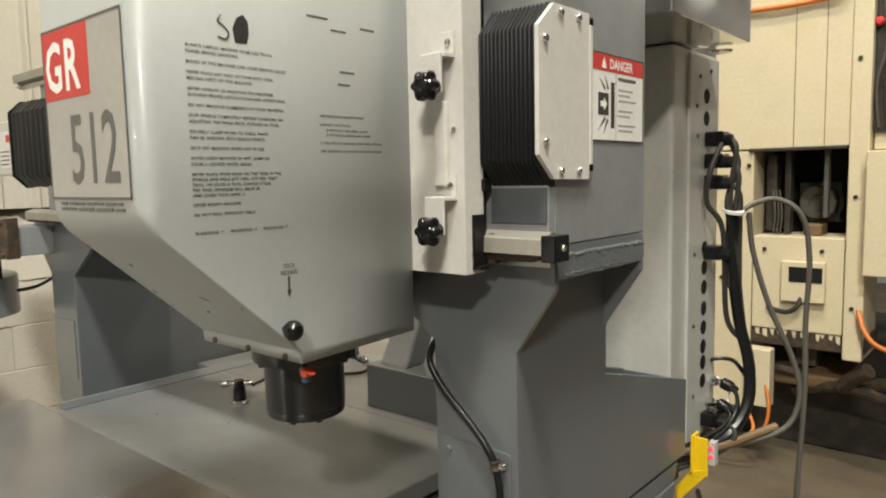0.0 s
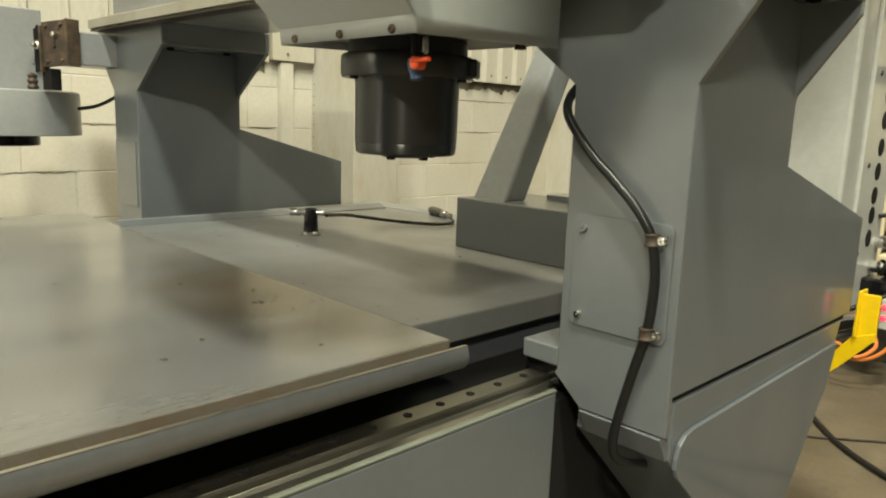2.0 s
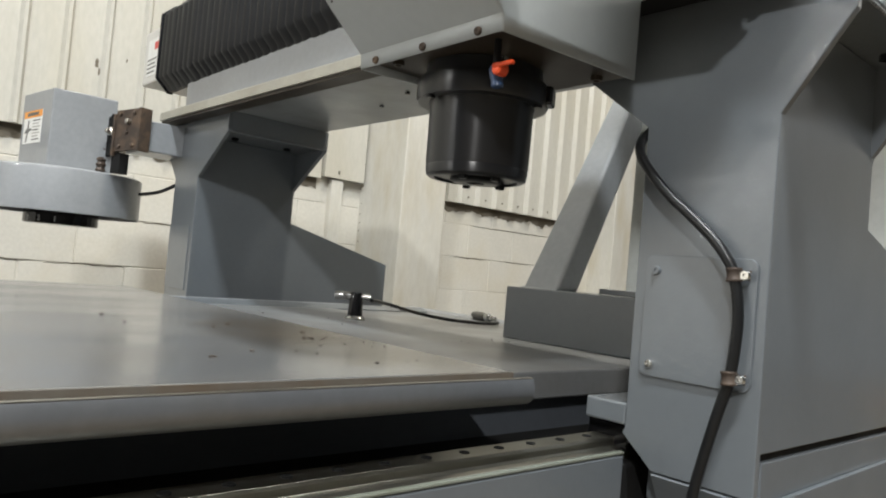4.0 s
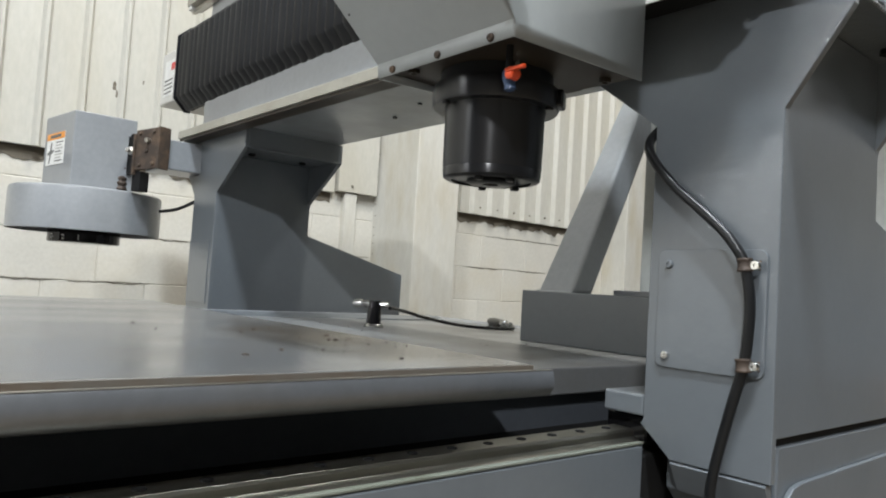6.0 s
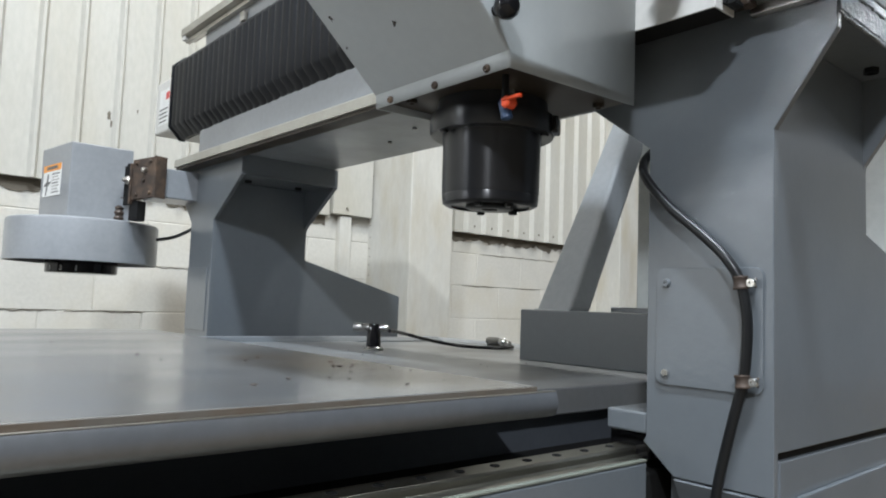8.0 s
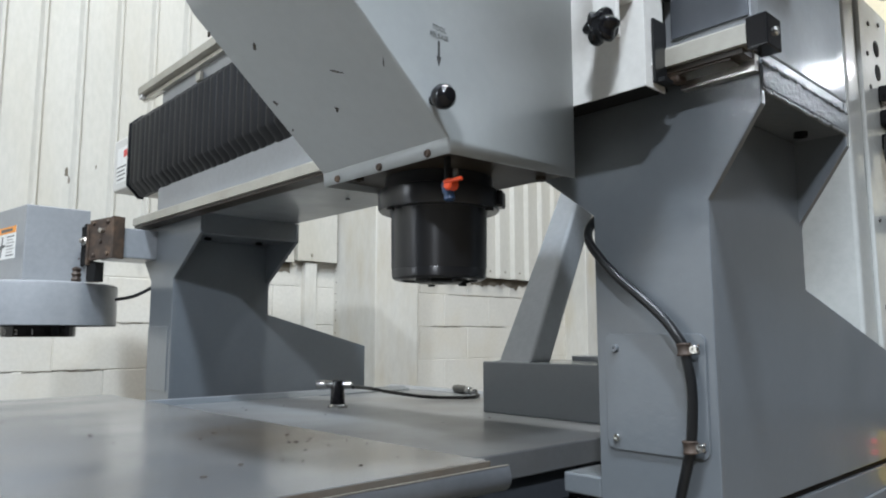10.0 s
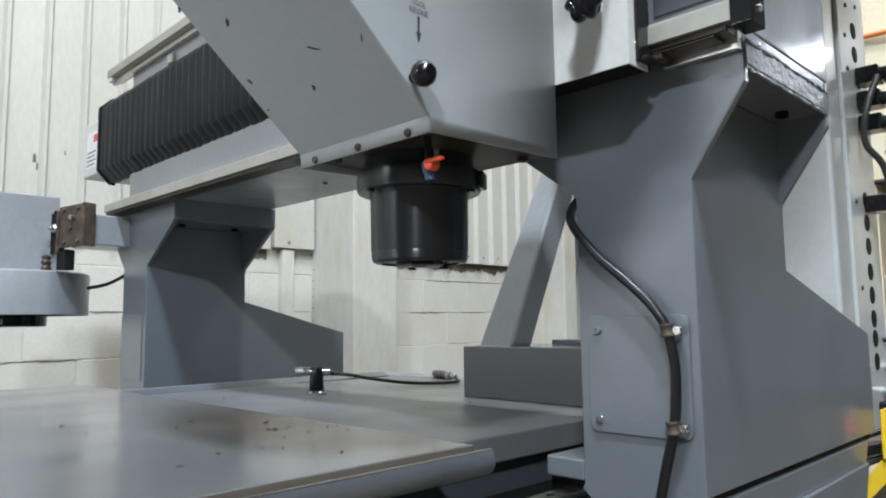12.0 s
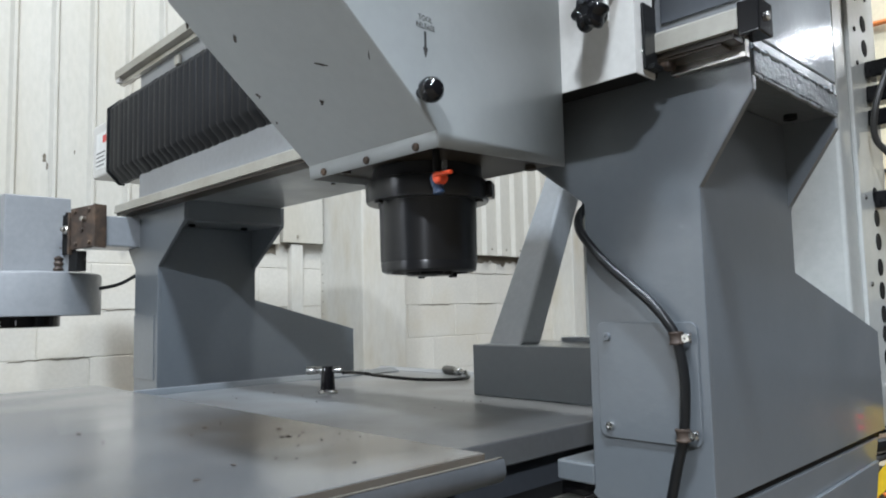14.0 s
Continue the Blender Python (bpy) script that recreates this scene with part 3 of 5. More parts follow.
part("beam_bolt", turned([(0.006, 0), (0.006, -0.004), (0, -0.004)], pose(-1.12, 0.2, 1.3088), 10), BLACK, beam)
part("brass_fitting", box(-1.60, -1.57, -0.034, -0.021, 1.708, 1.738, 0.003), CREAM_RAIL, beam, "small brass fitting")


def bellows(x0, x1, pitch, name_label, depth=0.006, low=1.405, high=1.69):
    """Folded way cover: a chamfered channel whose section steps in and out along x."""
    k = bmesh.new()
    fold = 8
    n = fold * max(2, int(round((x1 - x0) / pitch)))
    rings = []
    for i in range(n + 1):
        x = x0 + (x1 - x0) * i / n
        d = depth * (1 - math.sin(math.pi * (i % fold) / fold) ** 0.8)
        d *= 1 + 0.45 * noise.noise(Vector((i // fold * 0.7, 0.2, 0.4)))
        if x1 - x0 > 1:
            d *= 0.35 + 0.65 * min(1.0, max(0.0, (x + 2.0) / 0.45))
        sag = 0.003 * noise.noise(Vector((i * 0.9 / fold, 1.3, 2.2))) if x1 - x0 > 1 else 0.0
        z0, z1 = low + sag, high + sag * 0.6
        prof = [(-0.004, z0), (-0.018, z0), (-0.03 + d * 0.6, z0 + 0.013 + d * 0.3), (-0.052 + d, z0 + 0.034), (-0.058 + d, z0 + 0.043), (-0.058 + d, z1 - 0.042), (-0.052 + d, z1 - 0.034), (-0.02 + d * 0.5, z1 - d * 0.4), (-0.004, z1)]
        rings.append([k.verts.new((x, y, z)) for y, z in prof])
    for a, b_ in zip(rings, rings[1:]):
        for j in range(len(a) - 1):
            k.faces.new((a[j], b_[j], b_[j + 1], a[j + 1]))
    k.faces.new(rings[0])
    k.faces.new(rings[-1])
    return part("way_cover", k, BELLOWS, gantry, name_label, smooth=True)


part("cover_end", prism([(-0.0, 1.416), (-0.02, 1.416), (-0.062, 1.459), (-0.062, 1.678), (-0.02, 1.718), (0.0, 1.718)], "x", -2.078, -2.070, 0.001), BELLOWS, gantry)
bellows(-2.07, -0.43, 0.0405, "black pleated way cover", 0.0095, 1.42, 1.714)
bellows(-0.03, 0.08, 0.008, "black pleated way cover, squeezed together")
# beam face below the way cover, the cover's shadow put into its colour
part("scraper", box(-0.031, 0.077, -0.0245, -0.0205, 1.347, 1.404, 0.001), BED_SIDE_AND_SHADE, gantry)
cap = part("cover_end_plate", prism([(0.093, 1.415), (-0.018, 1.417), (-0.062, 1.455), (-0.062, 1.649), (-0.018, 1.687), (0.093, 1.687)], "x", 0.081, 0.089, 0.001), BEIGE, gantry, "beige chamfered end plate with screws")
for y, z in ((0.055, 1.43), (0.0, 1.43), (-0.045, 1.475), (-0.045, 1.63), (0.0, 1.675), (0.055, 1.675)):
    part("screw", screw((0.0892, y, z), FACE_X, 0.0065, 0.005), BRIGHT, cap, smooth=True)
part("cap_spacer", box(0.0785, 0.09, 0.094, 0.104, 1.44, 1.67, 0.002), BEIGE, gantry)
for z in (1.435, 1.675):
    part("cap_bolt", box(0.078, 0.092, 0.095, 0.103, z - 0.006, z + 0.006, 0.002), BLACK, gantry)
motor_box = part("motor_cover", box(-2.28, -2.08, -0.04, 0.17, 1.463, 1.655, 0.006), BEIGE, gantry, "beige motor cover with a small warning label")
lab = part("label_plate", box(-2.24, -2.13, -0.0412, -0.0402, 1.49, 1.62), LABEL_WHITE, motor_box, "small white and red label")
part("red_bar", box(-2.175, -2.14, -0.042, -0.0413, 1.58, 1.606), RED, lab)
for kx in range(4):
    part("print_bar", box(-2.235, -2.16 + 0.01 * (kx % 2), -0.042, -0.0413, 1.5 + 0.015 * kx, 1.505 + 0.015 * kx), INK_GREY, lab)

# danger sign on the beam's end
sign = part("danger_sign", box(0.0782, 0.0796, 0.117, 0.317, 1.482, 1.633), LABEL_WHITE, gantry, "white danger sign with red heading and crush symbol")
part("heading", box(0.0797, 0.0801, 0.119, 0.315, 1.603, 1.631), RED, sign)
part("lettering", writing("DANGER", 0.024, (0.0803, 0.226, 1.6085), FACE_X, 0.92, 0.0006, "CENTER"), WHITE_INK, sign)
k = box(0.0797, 0.0801, 0.187, 0.2, 1.505, 1.585)
box(0.0797, 0.0801, 0.14, 0.178, 1.527, 1.565, bm=k)
part("symbol", k, INK, sign)
part("symbol_arrow", prism([(0.148, 1.541), (0.16, 1.541), (0.16, 1.535), (0.172, 1.546), (0.16, 1.557), (0.16, 1.551), (0.148, 1.551)], "x", 0.0802, 0.0804), WHITE_INK, sign)
for y0, z0, y1, z1 in ((0.145, 1.59, 0.165, 1.572), (0.165, 1.596, 0.176, 1.572), (0.14, 1.5, 0.165, 1.522), (0.158, 1.492, 0.175, 1.52)):
    ln = math.hypot(y1 - y0, z1 - z0)
    py, pz = -(z1 - z0) / ln * 0.003, (y1 - y0) / ln * 0.003
    part("symbol_ray", prism([(y0, z0), (y1 + py, z1 + pz), (y1 - py, z1 - pz)], "x", 0.0797, 0.0801), INK, sign)
for i, z in enumerate((1.59, 1.572, 1.563, 1.553, 1.535, 1.526, 1.509, 1.5)):
    part("print_bar", box(0.0797, 0.08, 0.215, 0.285 - 0.012 * (i % 3), z, z + (0.0032 if i else 0.006)), LABEL_GREY if i else INK_GREY, sign)
for y0, y1, z0, z1 in ((0.1165, 0.3175, 1.4815, 1.4835), (0.1165, 0.1185, 1.4815, 1.6335), (0.3155, 0.3175, 1.4815, 1.6335), (0.1165, 0.3175, 1.6315, 1.6335)):
    part("sign_edge", box(0.0797, 0.0803, y0, y1, z0, z1), INK, sign)
part("warning_triangle", prism([(0.152, 1.6075), (0.17, 1.6075), (0.161, 1.6265)], "x", 0.0802, 0.0805), WHITE_INK, sign)
part("sign_border", box(0.0797, 0.08, 0.2055, 0.2065, 1.484, 1.602), INK_GREY, sign)

# ---- spindle head ----
head = thing("spindle_head", "light grey router spindle head with sloped sheet cover", "spindle head")
HX0, HX1 = -0.417, -0.15
prof = [(-0.093, 1.153), (-0.338, 1.153), (-0.341, 1.172)]
for i in range(7):
    t = i / 6
    prof.append((-0.545 - 0.0205 * (1 - (1 - t) ** 2), 1.353 + 0.04 * t))
prof += [(-0.566, 1.95), (-0.093, 1.95)]


def head_cover():
    """A sheet shell: the side outline drawn across, with rounded vertical corners, open below."""
    k = bmesh.new()
    outer = prof[2:-1]
    outer = [outer[0], (-0.343, 1.1738), (-0.541, 1.3495)] + outer[1:-1] + [(-0.566, 1.405), outer[-1]]
    steps = 5
    rows = []
    for y, z in outer:
        r = 0.003 + 0.021 * min(1.0, max(0.0, (z - 1.352) / 0.05))
        turns = [radians(90 * i / steps) for i in range(steps + 1)]
        q = min(r, 0.006)
        row = [(HX0, -0.093, z), (HX0, y + q + 0.003, z)]
        row += [(HX0 + q - q * math.cos(t), y + q - q * math.sin(t), z) for t in turns]
        row += [(HX0 + q + 0.003, y, z), (HX1 - r - 0.003, y, z)]
        row += [(HX1 - r + r * math.sin(t), y + r - r * math.cos(t), z) for t in turns]
        row += [(HX1, y + r + 0.003, z), (HX1, -0.093, z)]
        rows.append([k.verts.new(p) for p in row])
    low = [k.verts.new((v.co.x, v.co.y + (0.002 if v.co.y < -0.2 else 0), 1.153 if v.co.y < -0.2 else 1.16)) for v in rows[0]]
    rows.insert(0, low)
    for a, b_ in zip(rows, rows[1:]):
        for j in range(len(a) - 1):
            k.faces.new((a[j], a[j + 1], b_[j + 1], b_[j]))
    bmesh.ops.recalc_face_normals(k, faces=k.faces)
    return k


cover = part("cover", head_cover(), GREY_LIGHT, head, "light grey painted sheet cover with scratches", smooth=True)
sol = cover.modifiers.new("sheet", "SOLIDIFY")
sol.thickness, sol.offset = 0.003, -1
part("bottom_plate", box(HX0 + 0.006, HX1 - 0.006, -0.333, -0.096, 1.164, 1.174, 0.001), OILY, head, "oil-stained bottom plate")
for x, y in ((-0.37, -0.31), (-0.36, -0.13), (-0.19, -0.12)):
    part("plate_bolt", turned([(0.008, 0), (0.008, -0.006), (0.0045, -0.006), (0.004, -0.003), (0, -0.003)], pose(x, y, 1.1638), 12), OILY, head)
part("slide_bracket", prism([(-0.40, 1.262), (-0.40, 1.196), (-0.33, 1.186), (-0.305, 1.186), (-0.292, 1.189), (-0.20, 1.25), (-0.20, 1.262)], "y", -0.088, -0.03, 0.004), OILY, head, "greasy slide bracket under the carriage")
for x in (-0.379, -0.283, -0.187):
    part("cover_screw", screw((x, -0.3395, 1.1588), FACE_Y, 0.0052, 0.004), RUST, cover)
for x, z, long, wide, lean in ((-0.3504, 1.3045, 1.7, 0.8, 35), (-0.2465, 1.2549, 2.4, 0.45, -30), (-0.3953, 1.2531, 1.0, 1.2, 10), (-0.2925, 1.2260, 1.0, 0.8, 60), (-0.4170, 1.3316, 1.2, 0.8, 20), (-0.1682, 1.2463, 1.6, 0.3, 50), (-0.4047, 1.2237, 0.5, 0.5, 0)):
    n_s = Vector((0, -0.665, -0.747))
    m = Matrix.Translation((x, -0.341 - (z - 1.172) * (0.204 / 0.181), z)) @ n_s.to_track_quat("Z", "Y").to_matrix().to_4x4() @ pose(0, 0, 0, 0, 0, lean) @ Matrix.Diagonal((long, wide, 1, 1))
    ragged = []
    for q in range(11):
        r_ = 0.0046 * random.uniform(0.35, 1.15)
        ragged.append((r_ * math.cos(2 * math.pi * q / 11), r_ * math.sin(2 * math.pi * q / 11)))
    k = prism(ragged, "z", 0.0, 0.0004)
    k.transform(m)
    part("paint_chip", k, OILY, cover)

# tool release button
knob = part("release_knob", turned([(0.006, 0), (0.006, 0.006), (0.0095, 0.007), (0.0135, 0.012), (0.0152, 0.019), (0.0135, 0.026), (0.0085, 0.031), (0, 0.0325)], Matrix.Translation((HX1, -0.366, 1.2105)) @ FACE_X, 24), BLACK, head, "round black push knob", smooth=True)
part("lettering", writing("TOOL\nRELEASE", 0.0095, (HX1 + 0.0006, -0.3555, 1.2985), FACE_X, 0.85, 0, "CENTER"), INK, head)
part("arrow_mark", prism([(-0.3575, 1.286), (-0.3545, 1.286), (-0.3545, 1.267), (-0.352, 1.267), (-0.356, 1.255), (-0.36, 1.267), (-0.3575, 1.267)], "x", HX1 + 0.0002, HX1 + 0.0006), INK, head)

WARN = ["ALWAYS UNPLUG MACHINE FROM ELECTRICAL|POWER BEFORE SERVICING.", "MISUSE OF THIS MACHINE CAN CAUSE SERIOUS INJURY",
        "NEVER PLACE ANY PART OF YOUR BODY NEAR|MOVING PARTS OF THIS MACHINE.",
        "NEVER OPERATE OR MAINTAIN THIS MACHINE|WITHOUT PROPER INSTRUCTIONS AND SUPERVISION.",
        "DO NOT MACHINE FLAMMABLE OR TOXIC MATERIAL",
        "STOP SPINDLE COMPLETELY BEFORE CHANGING OR|ADJUSTING THE WORK PIECE, FIXTURE OR TOOL.",
        "SECURELY CLAMP WORK TO TABLE. PARTS|CAN BE THROWN WITH DEADLY FORCE.",
        "SHUT OFF MACHINE WHEN NOT IN USE",
        "AVOID USING MACHINE IN WET, DAMP OR|POORLY LIGHTED WORK AREAS.",
        "NEVER PLACE YOUR HAND ON THE TOOL IN THE|SPINDLE AND PRESS ATC FWD, ATC REV, NEXT|TOOL, OR CAUSE A TOOL CHANGE CYCLE.|THE TOOL CHANGER WILL MOVE IN|AND CRUSH YOUR HAND !!",
        "NEVER MODIFY MACHINE", "DO NOT DRILL THROUGH TABLE"]
z = 1.5945
words = bmesh.new()
for block in WARN:
    for line in block.split("|"):
        merge(words, writing(line, 0.0058, (HX1 + 0.0006, -0.5, z), FACE_X, 0.88, 0.00014, spread=1.22))
        z -= 0.0077 if len(block) < 150 else 0.0068
    z -= 0.0052
merge(words, writing("WARNING !!    WARNING !!    WARNING !!", 0.0064, (HX1 + 0.0006, -0.5, 1.356), FACE_X, 0.95, 0.00014, spread=1.25))
part("warning_text", words, INK, head, "small black printed warnings")
words = bmesh.new()
for line, y, z in (("GREASE MACHINE MONTHLY", -0.288, 1.517), ("GREASE 7 FITTINGS:", -0.288, 1.504), ("4 FITTINGS ON GUN PLATE", -0.276, 1.496), ("3 FITTINGS UNDER MACHINE", -0.276, 1.489),
                   ("2 STROKES OF GREASE GUN PER FITTING", -0.288, 1.477), ("USE GENERAL PURPOSE LITHIUM GREASE", -0.288, 1.465)):
    merge(words, writing(line, 0.005, (HX1 + 0.0006, y, z), FACE_X, 1.2, 0.00014, spread=1.16))
part("grease_text", words, INK, head, "small black printed grease notes")
k = bmesh.new()
prism([(-0.427, 1.607), (-0.409, 1.607), (-0.405, 1.62), (-0.406, 1.637), (-0.413, 1.645), (-0.423, 1.64), (-0.43, 1.625)], "x", HX1 + 0.0002, HX1 + 0.0006, bm=k)
part("pictogram", k, INK, head)
part("pictogram_curl", tube([(HX1 + 0.0004, -0.452, 1.612), (HX1 + 0.0004, -0.441, 1.61), (HX1 + 0.0004, -0.436, 1.618), (HX1 + 0.0004, -0.444, 1.627), (HX1 + 0.0004, -0.452, 1.632), (HX1 + 0.0004, -0.447, 1.64)], 0.0011, 6, steps=4), INK, head)
for y, z, w_ in ((-0.305, 1.66, 0.04), (-0.26, 1.645, 0.03), (-0.245, 1.585, 0.03), (-0.25, 1.566, 0.025), (-0.2, 1.655, 0.03)):
    part("print_bar", box(HX1 + 0.0002, HX1 + 0.0005, y, y + w_, z, z + 0.003), INK_GREY, head)

# decal on the front
FY = -0.5665
decal = part("front_decal", box(-0.411, -0.176, FY - 0.0008, FY - 0.0002, 1.406, 1.636), LABEL_GREY, head, "grey front decal with a red square")
for x0_, x1_, z0_, z1_ in ((-0.4125, -0.1745, 1.4045, 1.4075), (-0.4125, -0.1745, 1.6345, 1.6375), (-0.4125, -0.4095, 1.4045, 1.6375), (-0.1775, -0.1745, 1.4045, 1.6375)):
    part("border", box(x0_, x1_, FY - 0.0014, FY - 0.0009, z0_, z1_), INK_GREY, decal)
part("red_square", box(-0.4095, -0.269, FY - 0.0012, FY - 0.0009, 1.541, 1.634), RED, decal)
part("lettering", writing("GR", 0.093, (-0.404, FY - 0.0016, 1.553), FACE_Y, 0.82, 0.0022, spread=1.12), WHITE_INK, decal)
part("lettering", writing("512", 0.131, (-0.343, FY - 0.0014, 1.427), FACE_Y, 0.74, 0.001), INK_GREY, decal)
for i, z in enumerate((1.3965, 1.389)):
    for j in range(7):
        part("print_bar", box(-0.386 + 0.0275 * j, -0.386 + 0.0275 * j + 0.02 + 0.005 * ((i + j) % 2), FY - 0.0008, FY + 0.0002, z, z + 0.004), INK_GREY, head)

# carriage behind the cover, with star knobs and clips
k = prism([(-0.42, -0.093), (-0.032, -0.093), (-0.032, -0.044), (-0.0345, -0.044), (-0.0345, -0.0905), (-0.4175, -0.0905), (-0.4175, -0.044), (-0.42, -0.044)], "z", 1.265, 1.95, 0.0006)
carriage = part("carriage_panel", k, BEIGE, head, "beige folded carriage panel")
# black filling that paints the shade inside the carriage
part("carriage_core", box(-0.415, -0.037, -0.088, -0.03, 1.272, 1.94), VOID, carriage)
part("edge_screw", screw((-0.0319, -0.075, 1.296), FACE_X, 0.0035, 0.0025), BRIGHT, carriage)
part("panel_rib", box(-0.085, -0.06, -0.105, -0.0935, 1.41, 1.545, 0.002), BEIGE, carriage)


def star_knob(place, squash=1.0):
    k = bmesh.new()
    n, pts = 60, []
    for i in range(n):
        t = 2 * math.pi * i / n
        pts.append(((0.0225 + 0.0032 * math.cos(6 * t)) * math.cos(t), (0.0225 + 0.0032 * math.cos(6 * t)) * math.sin(t)))
    rings = []
    for s, z in ((0.7, 0.012), (0.9, 0.0135), (0.98, 0.017), (1.0, 0.022), (0.97, 0.028), (0.88, 0.033), (0.72, 0.0365), (0.4, 0.038), (0.3, 0.036)):
        rings.append([k.verts.new((x * s, y * s, z)) for x, y in pts])
    for a, b_ in zip(rings, rings[1:]):
        for i in range(n):
            k.faces.new((a[i], a[(i + 1) % n], b_[(i + 1) % n], b_[i]))
    k.faces.new(rings[0])
    k.faces.new(rings[-1])
    turned([(0.012, 0), (0.012, 0.013)], bm=k)
    k.transform(Matrix.Translation(place) @ FACE_Y)
    return k


for z in (1.343, 1.569):
    clip = part("clip", box(-0.092, -0.052, -0.125, -0.118, z - 0.012, z + 0.05, 0.002), BEIGE, carriage, "beige bent clip")
    box_top = part("clip_flange", box(-0.092, -0.047, -0.118, -0.0935, z + 0.043, z + 0.05, 0.001), BEIGE, clip)
    part("clip_tab", box(-0.075, -0.047, -0.097, -0.0935, z + 0.05, z + 0.085, 0.001), BEIGE, clip)
    part("screw", screw((-0.058, -0.0972, z + 0.068), FACE_Y, 0.006, 0.004), BRIGHT, clip)
    part("star_knob", star_knob((-0.062, -0.1255, z - 0.004)), BLACK, carriage, "black six-lobed star knob", smooth=True)
part("screw", screw((-0.052, -0.0935, 1.5), FACE_Y, 0.005, 0.003), BRIGHT, carriage)
k = box(-0.0305, -0.0265, -0.078, -0.046, 1.272, 1.362, 0.001)
box(-0.0262, -0.016, -0.074, -0.05, 1.272, 1.278, 0.001, bm=k)
part("wiper", k, BLACK_SOFT, carriage, "black greasy way wiper")
part("wiper_block", box(-0.0262, -0.012, -0.0435, -0.022, 1.2785, 1.33, 0.003), RUST, carriage, "rusty greasy wiper block")
part("wiper_clip", box(-0.0335, -0.025, -0.05, -0.03, 1.40, 1.42, 0.002), BLACK_SOFT, carriage)

# dust shroud round the spindle
SX, SY = -0.304, -0.214
shroud = part("dust_shroud", turned([(0.03, 1.163), (0.078, 1.163), (0.0795, 1.146), (0.087, 1.144), (0.0885, 1.14), (0.0885, 1.119), (0.0865, 1.1155), (0.071, 1.1155), (0.0695, 1.108), (0.0688, 1.034), (0.0678, 1.031), (0.0686, 1.029), (0.067, 1.019), (0.063, 1.0165), (0.056, 1.016), (0.055, 1.0185), (0.0, 1.0185)], pose(SX, SY, 0), 56), TURNED_BLACK, head, "glossy black plastic dust shroud", smooth=True)
part("collet_nut", turned([(0.034, 1.03), (0.034, 1.0145), (0.031, 1.0125), (0.012, 1.0125), (0.011, 1.02), (0, 1.02)], pose(SX, SY, 0), 32), BLACK_SOFT, shroud, smooth=True)
for a in (20, 140, 260):
    part("shroud_bolt", turned([(0.006, 0), (0.006, 0.004), (0, 0.004)], pose(SX + 0.08 * math.cos(radians(a)), SY + 0.08 * math.sin(radians(a)), 1.1115), 10), BLACK_SOFT, shroud)
ear = part("clamp_ear", box(0.078, 0.096, -0.014, 0.014, 1.118, 1.142, 0.003), BLACK, shroud, "black clamp ear on the shroud")
ear.matrix_basis = pose(SX, SY, 0, 0, 0, 32)
part("clamp_screw", turned([(0.004, 0), (0.004, 0.03)], pose(SX + 0.075, SY - 0.038, 1.132), 10), BRIGHT, shroud)
for a in (-62, -15, 95, 150):
    part("shroud_foot", box(-0.005, 0.005, -0.005, 0.005, 1.011, 1.0185, 0.0015), BLACK_SOFT, shroud)
    shroud.children[-1].matrix_basis = pose(SX + 0.052 * math.cos(radians(a)), SY + 0.052 * math.sin(radians(a)), 0, 0, 0, a + 90)
valve = part("coolant_valve", turned([(0.0055, -0.02), (0.0075, -0.018), (0.0065, -0.011), (0.008, -0.008), (0.008, 0.002), (0.0055, 0.006), (0.0, 0.008)], pose(-0.197, -0.298, 1.127, 6, -8), 14), BLUE, head, "blue segmented coolant nozzle", smooth=True)
part("valve_stalk", turned([(0.0045, 0.0), (0.0045, 0.034)], pose(-0.198, -0.297, 1.132), 12), VOID, valve)
part("valve_lever", box(-0.192, -0.160, -0.311, -0.305, 1.1265, 1.1315, 0.002), ORANGE, valve, "orange valve lever")
part("valve_ring", turned([(0.0075, -0.006), (0.0075, 0.006), (0.0055, 0.008), (0, 0.008)], pose(-0.187, -0.301, 1.126, 90, 0, 0), 14), ORANGE, valve)

# ---- cable on the column ----
cable = thing("column_cable", "black rubber cable clamped down the column", "cable")
part("sheath", tube([(-0.19, 0.075, 1.165), (-0.197, 0.035, 1.128), (-0.194, 0.002, 1.104), (-0.186, -0.014, 1.083), (-0.17, -0.018, 1.06), (-0.137, -0.018, 1.024), (-0.101, -0.018, 0.994), (-0.068, -0.018, 0.965), (-0.048, -0.018, 0.942), (-0.036, -0.016, 0.919), (-0.028, -0.015, 0.875), (-0.028, -0.015, 0.835), (-0.033, -0.015, 0.79), (-0.047, -0.016, 0.735), (-0.066, -0.015, 0.655), (-0.0715, -0.012, 0.615), (-0.069, -0.002, 0.595), (-0.06, 0.02, 0.584), (-0.05, 0.045, 0.578)], 0.0068, 14), BLACK_SOFT, cable, smooth=True)
for x, z in ((-0.036, 0.919), (-0.033, 0.792)):
    k = turned([(0.0069, -0.0085), (0.0098, -0.0085), (0.0102, -0.0065), (0.0088, -0.004), (0.0088, 0.004), (0.0102, 0.0065), (0.0098, 0.0085), (0.0069, 0.0085)], pose(x, -0.016, z, 0, -5), 18)
    box(x + 0.006, x + 0.019, -0.0125, -0.0095, z - 0.0065, z + 0.0065, 0.001, bm=k)
    clamp = part("clamp", k, RUST, cable, "dark bronzed cable clamp", smooth=True)
    part("screw", screw((x + 0.0135, -0.0126, z), FACE_Y, 0.0068, 0.0055), BRIGHT, clamp, smooth=True)

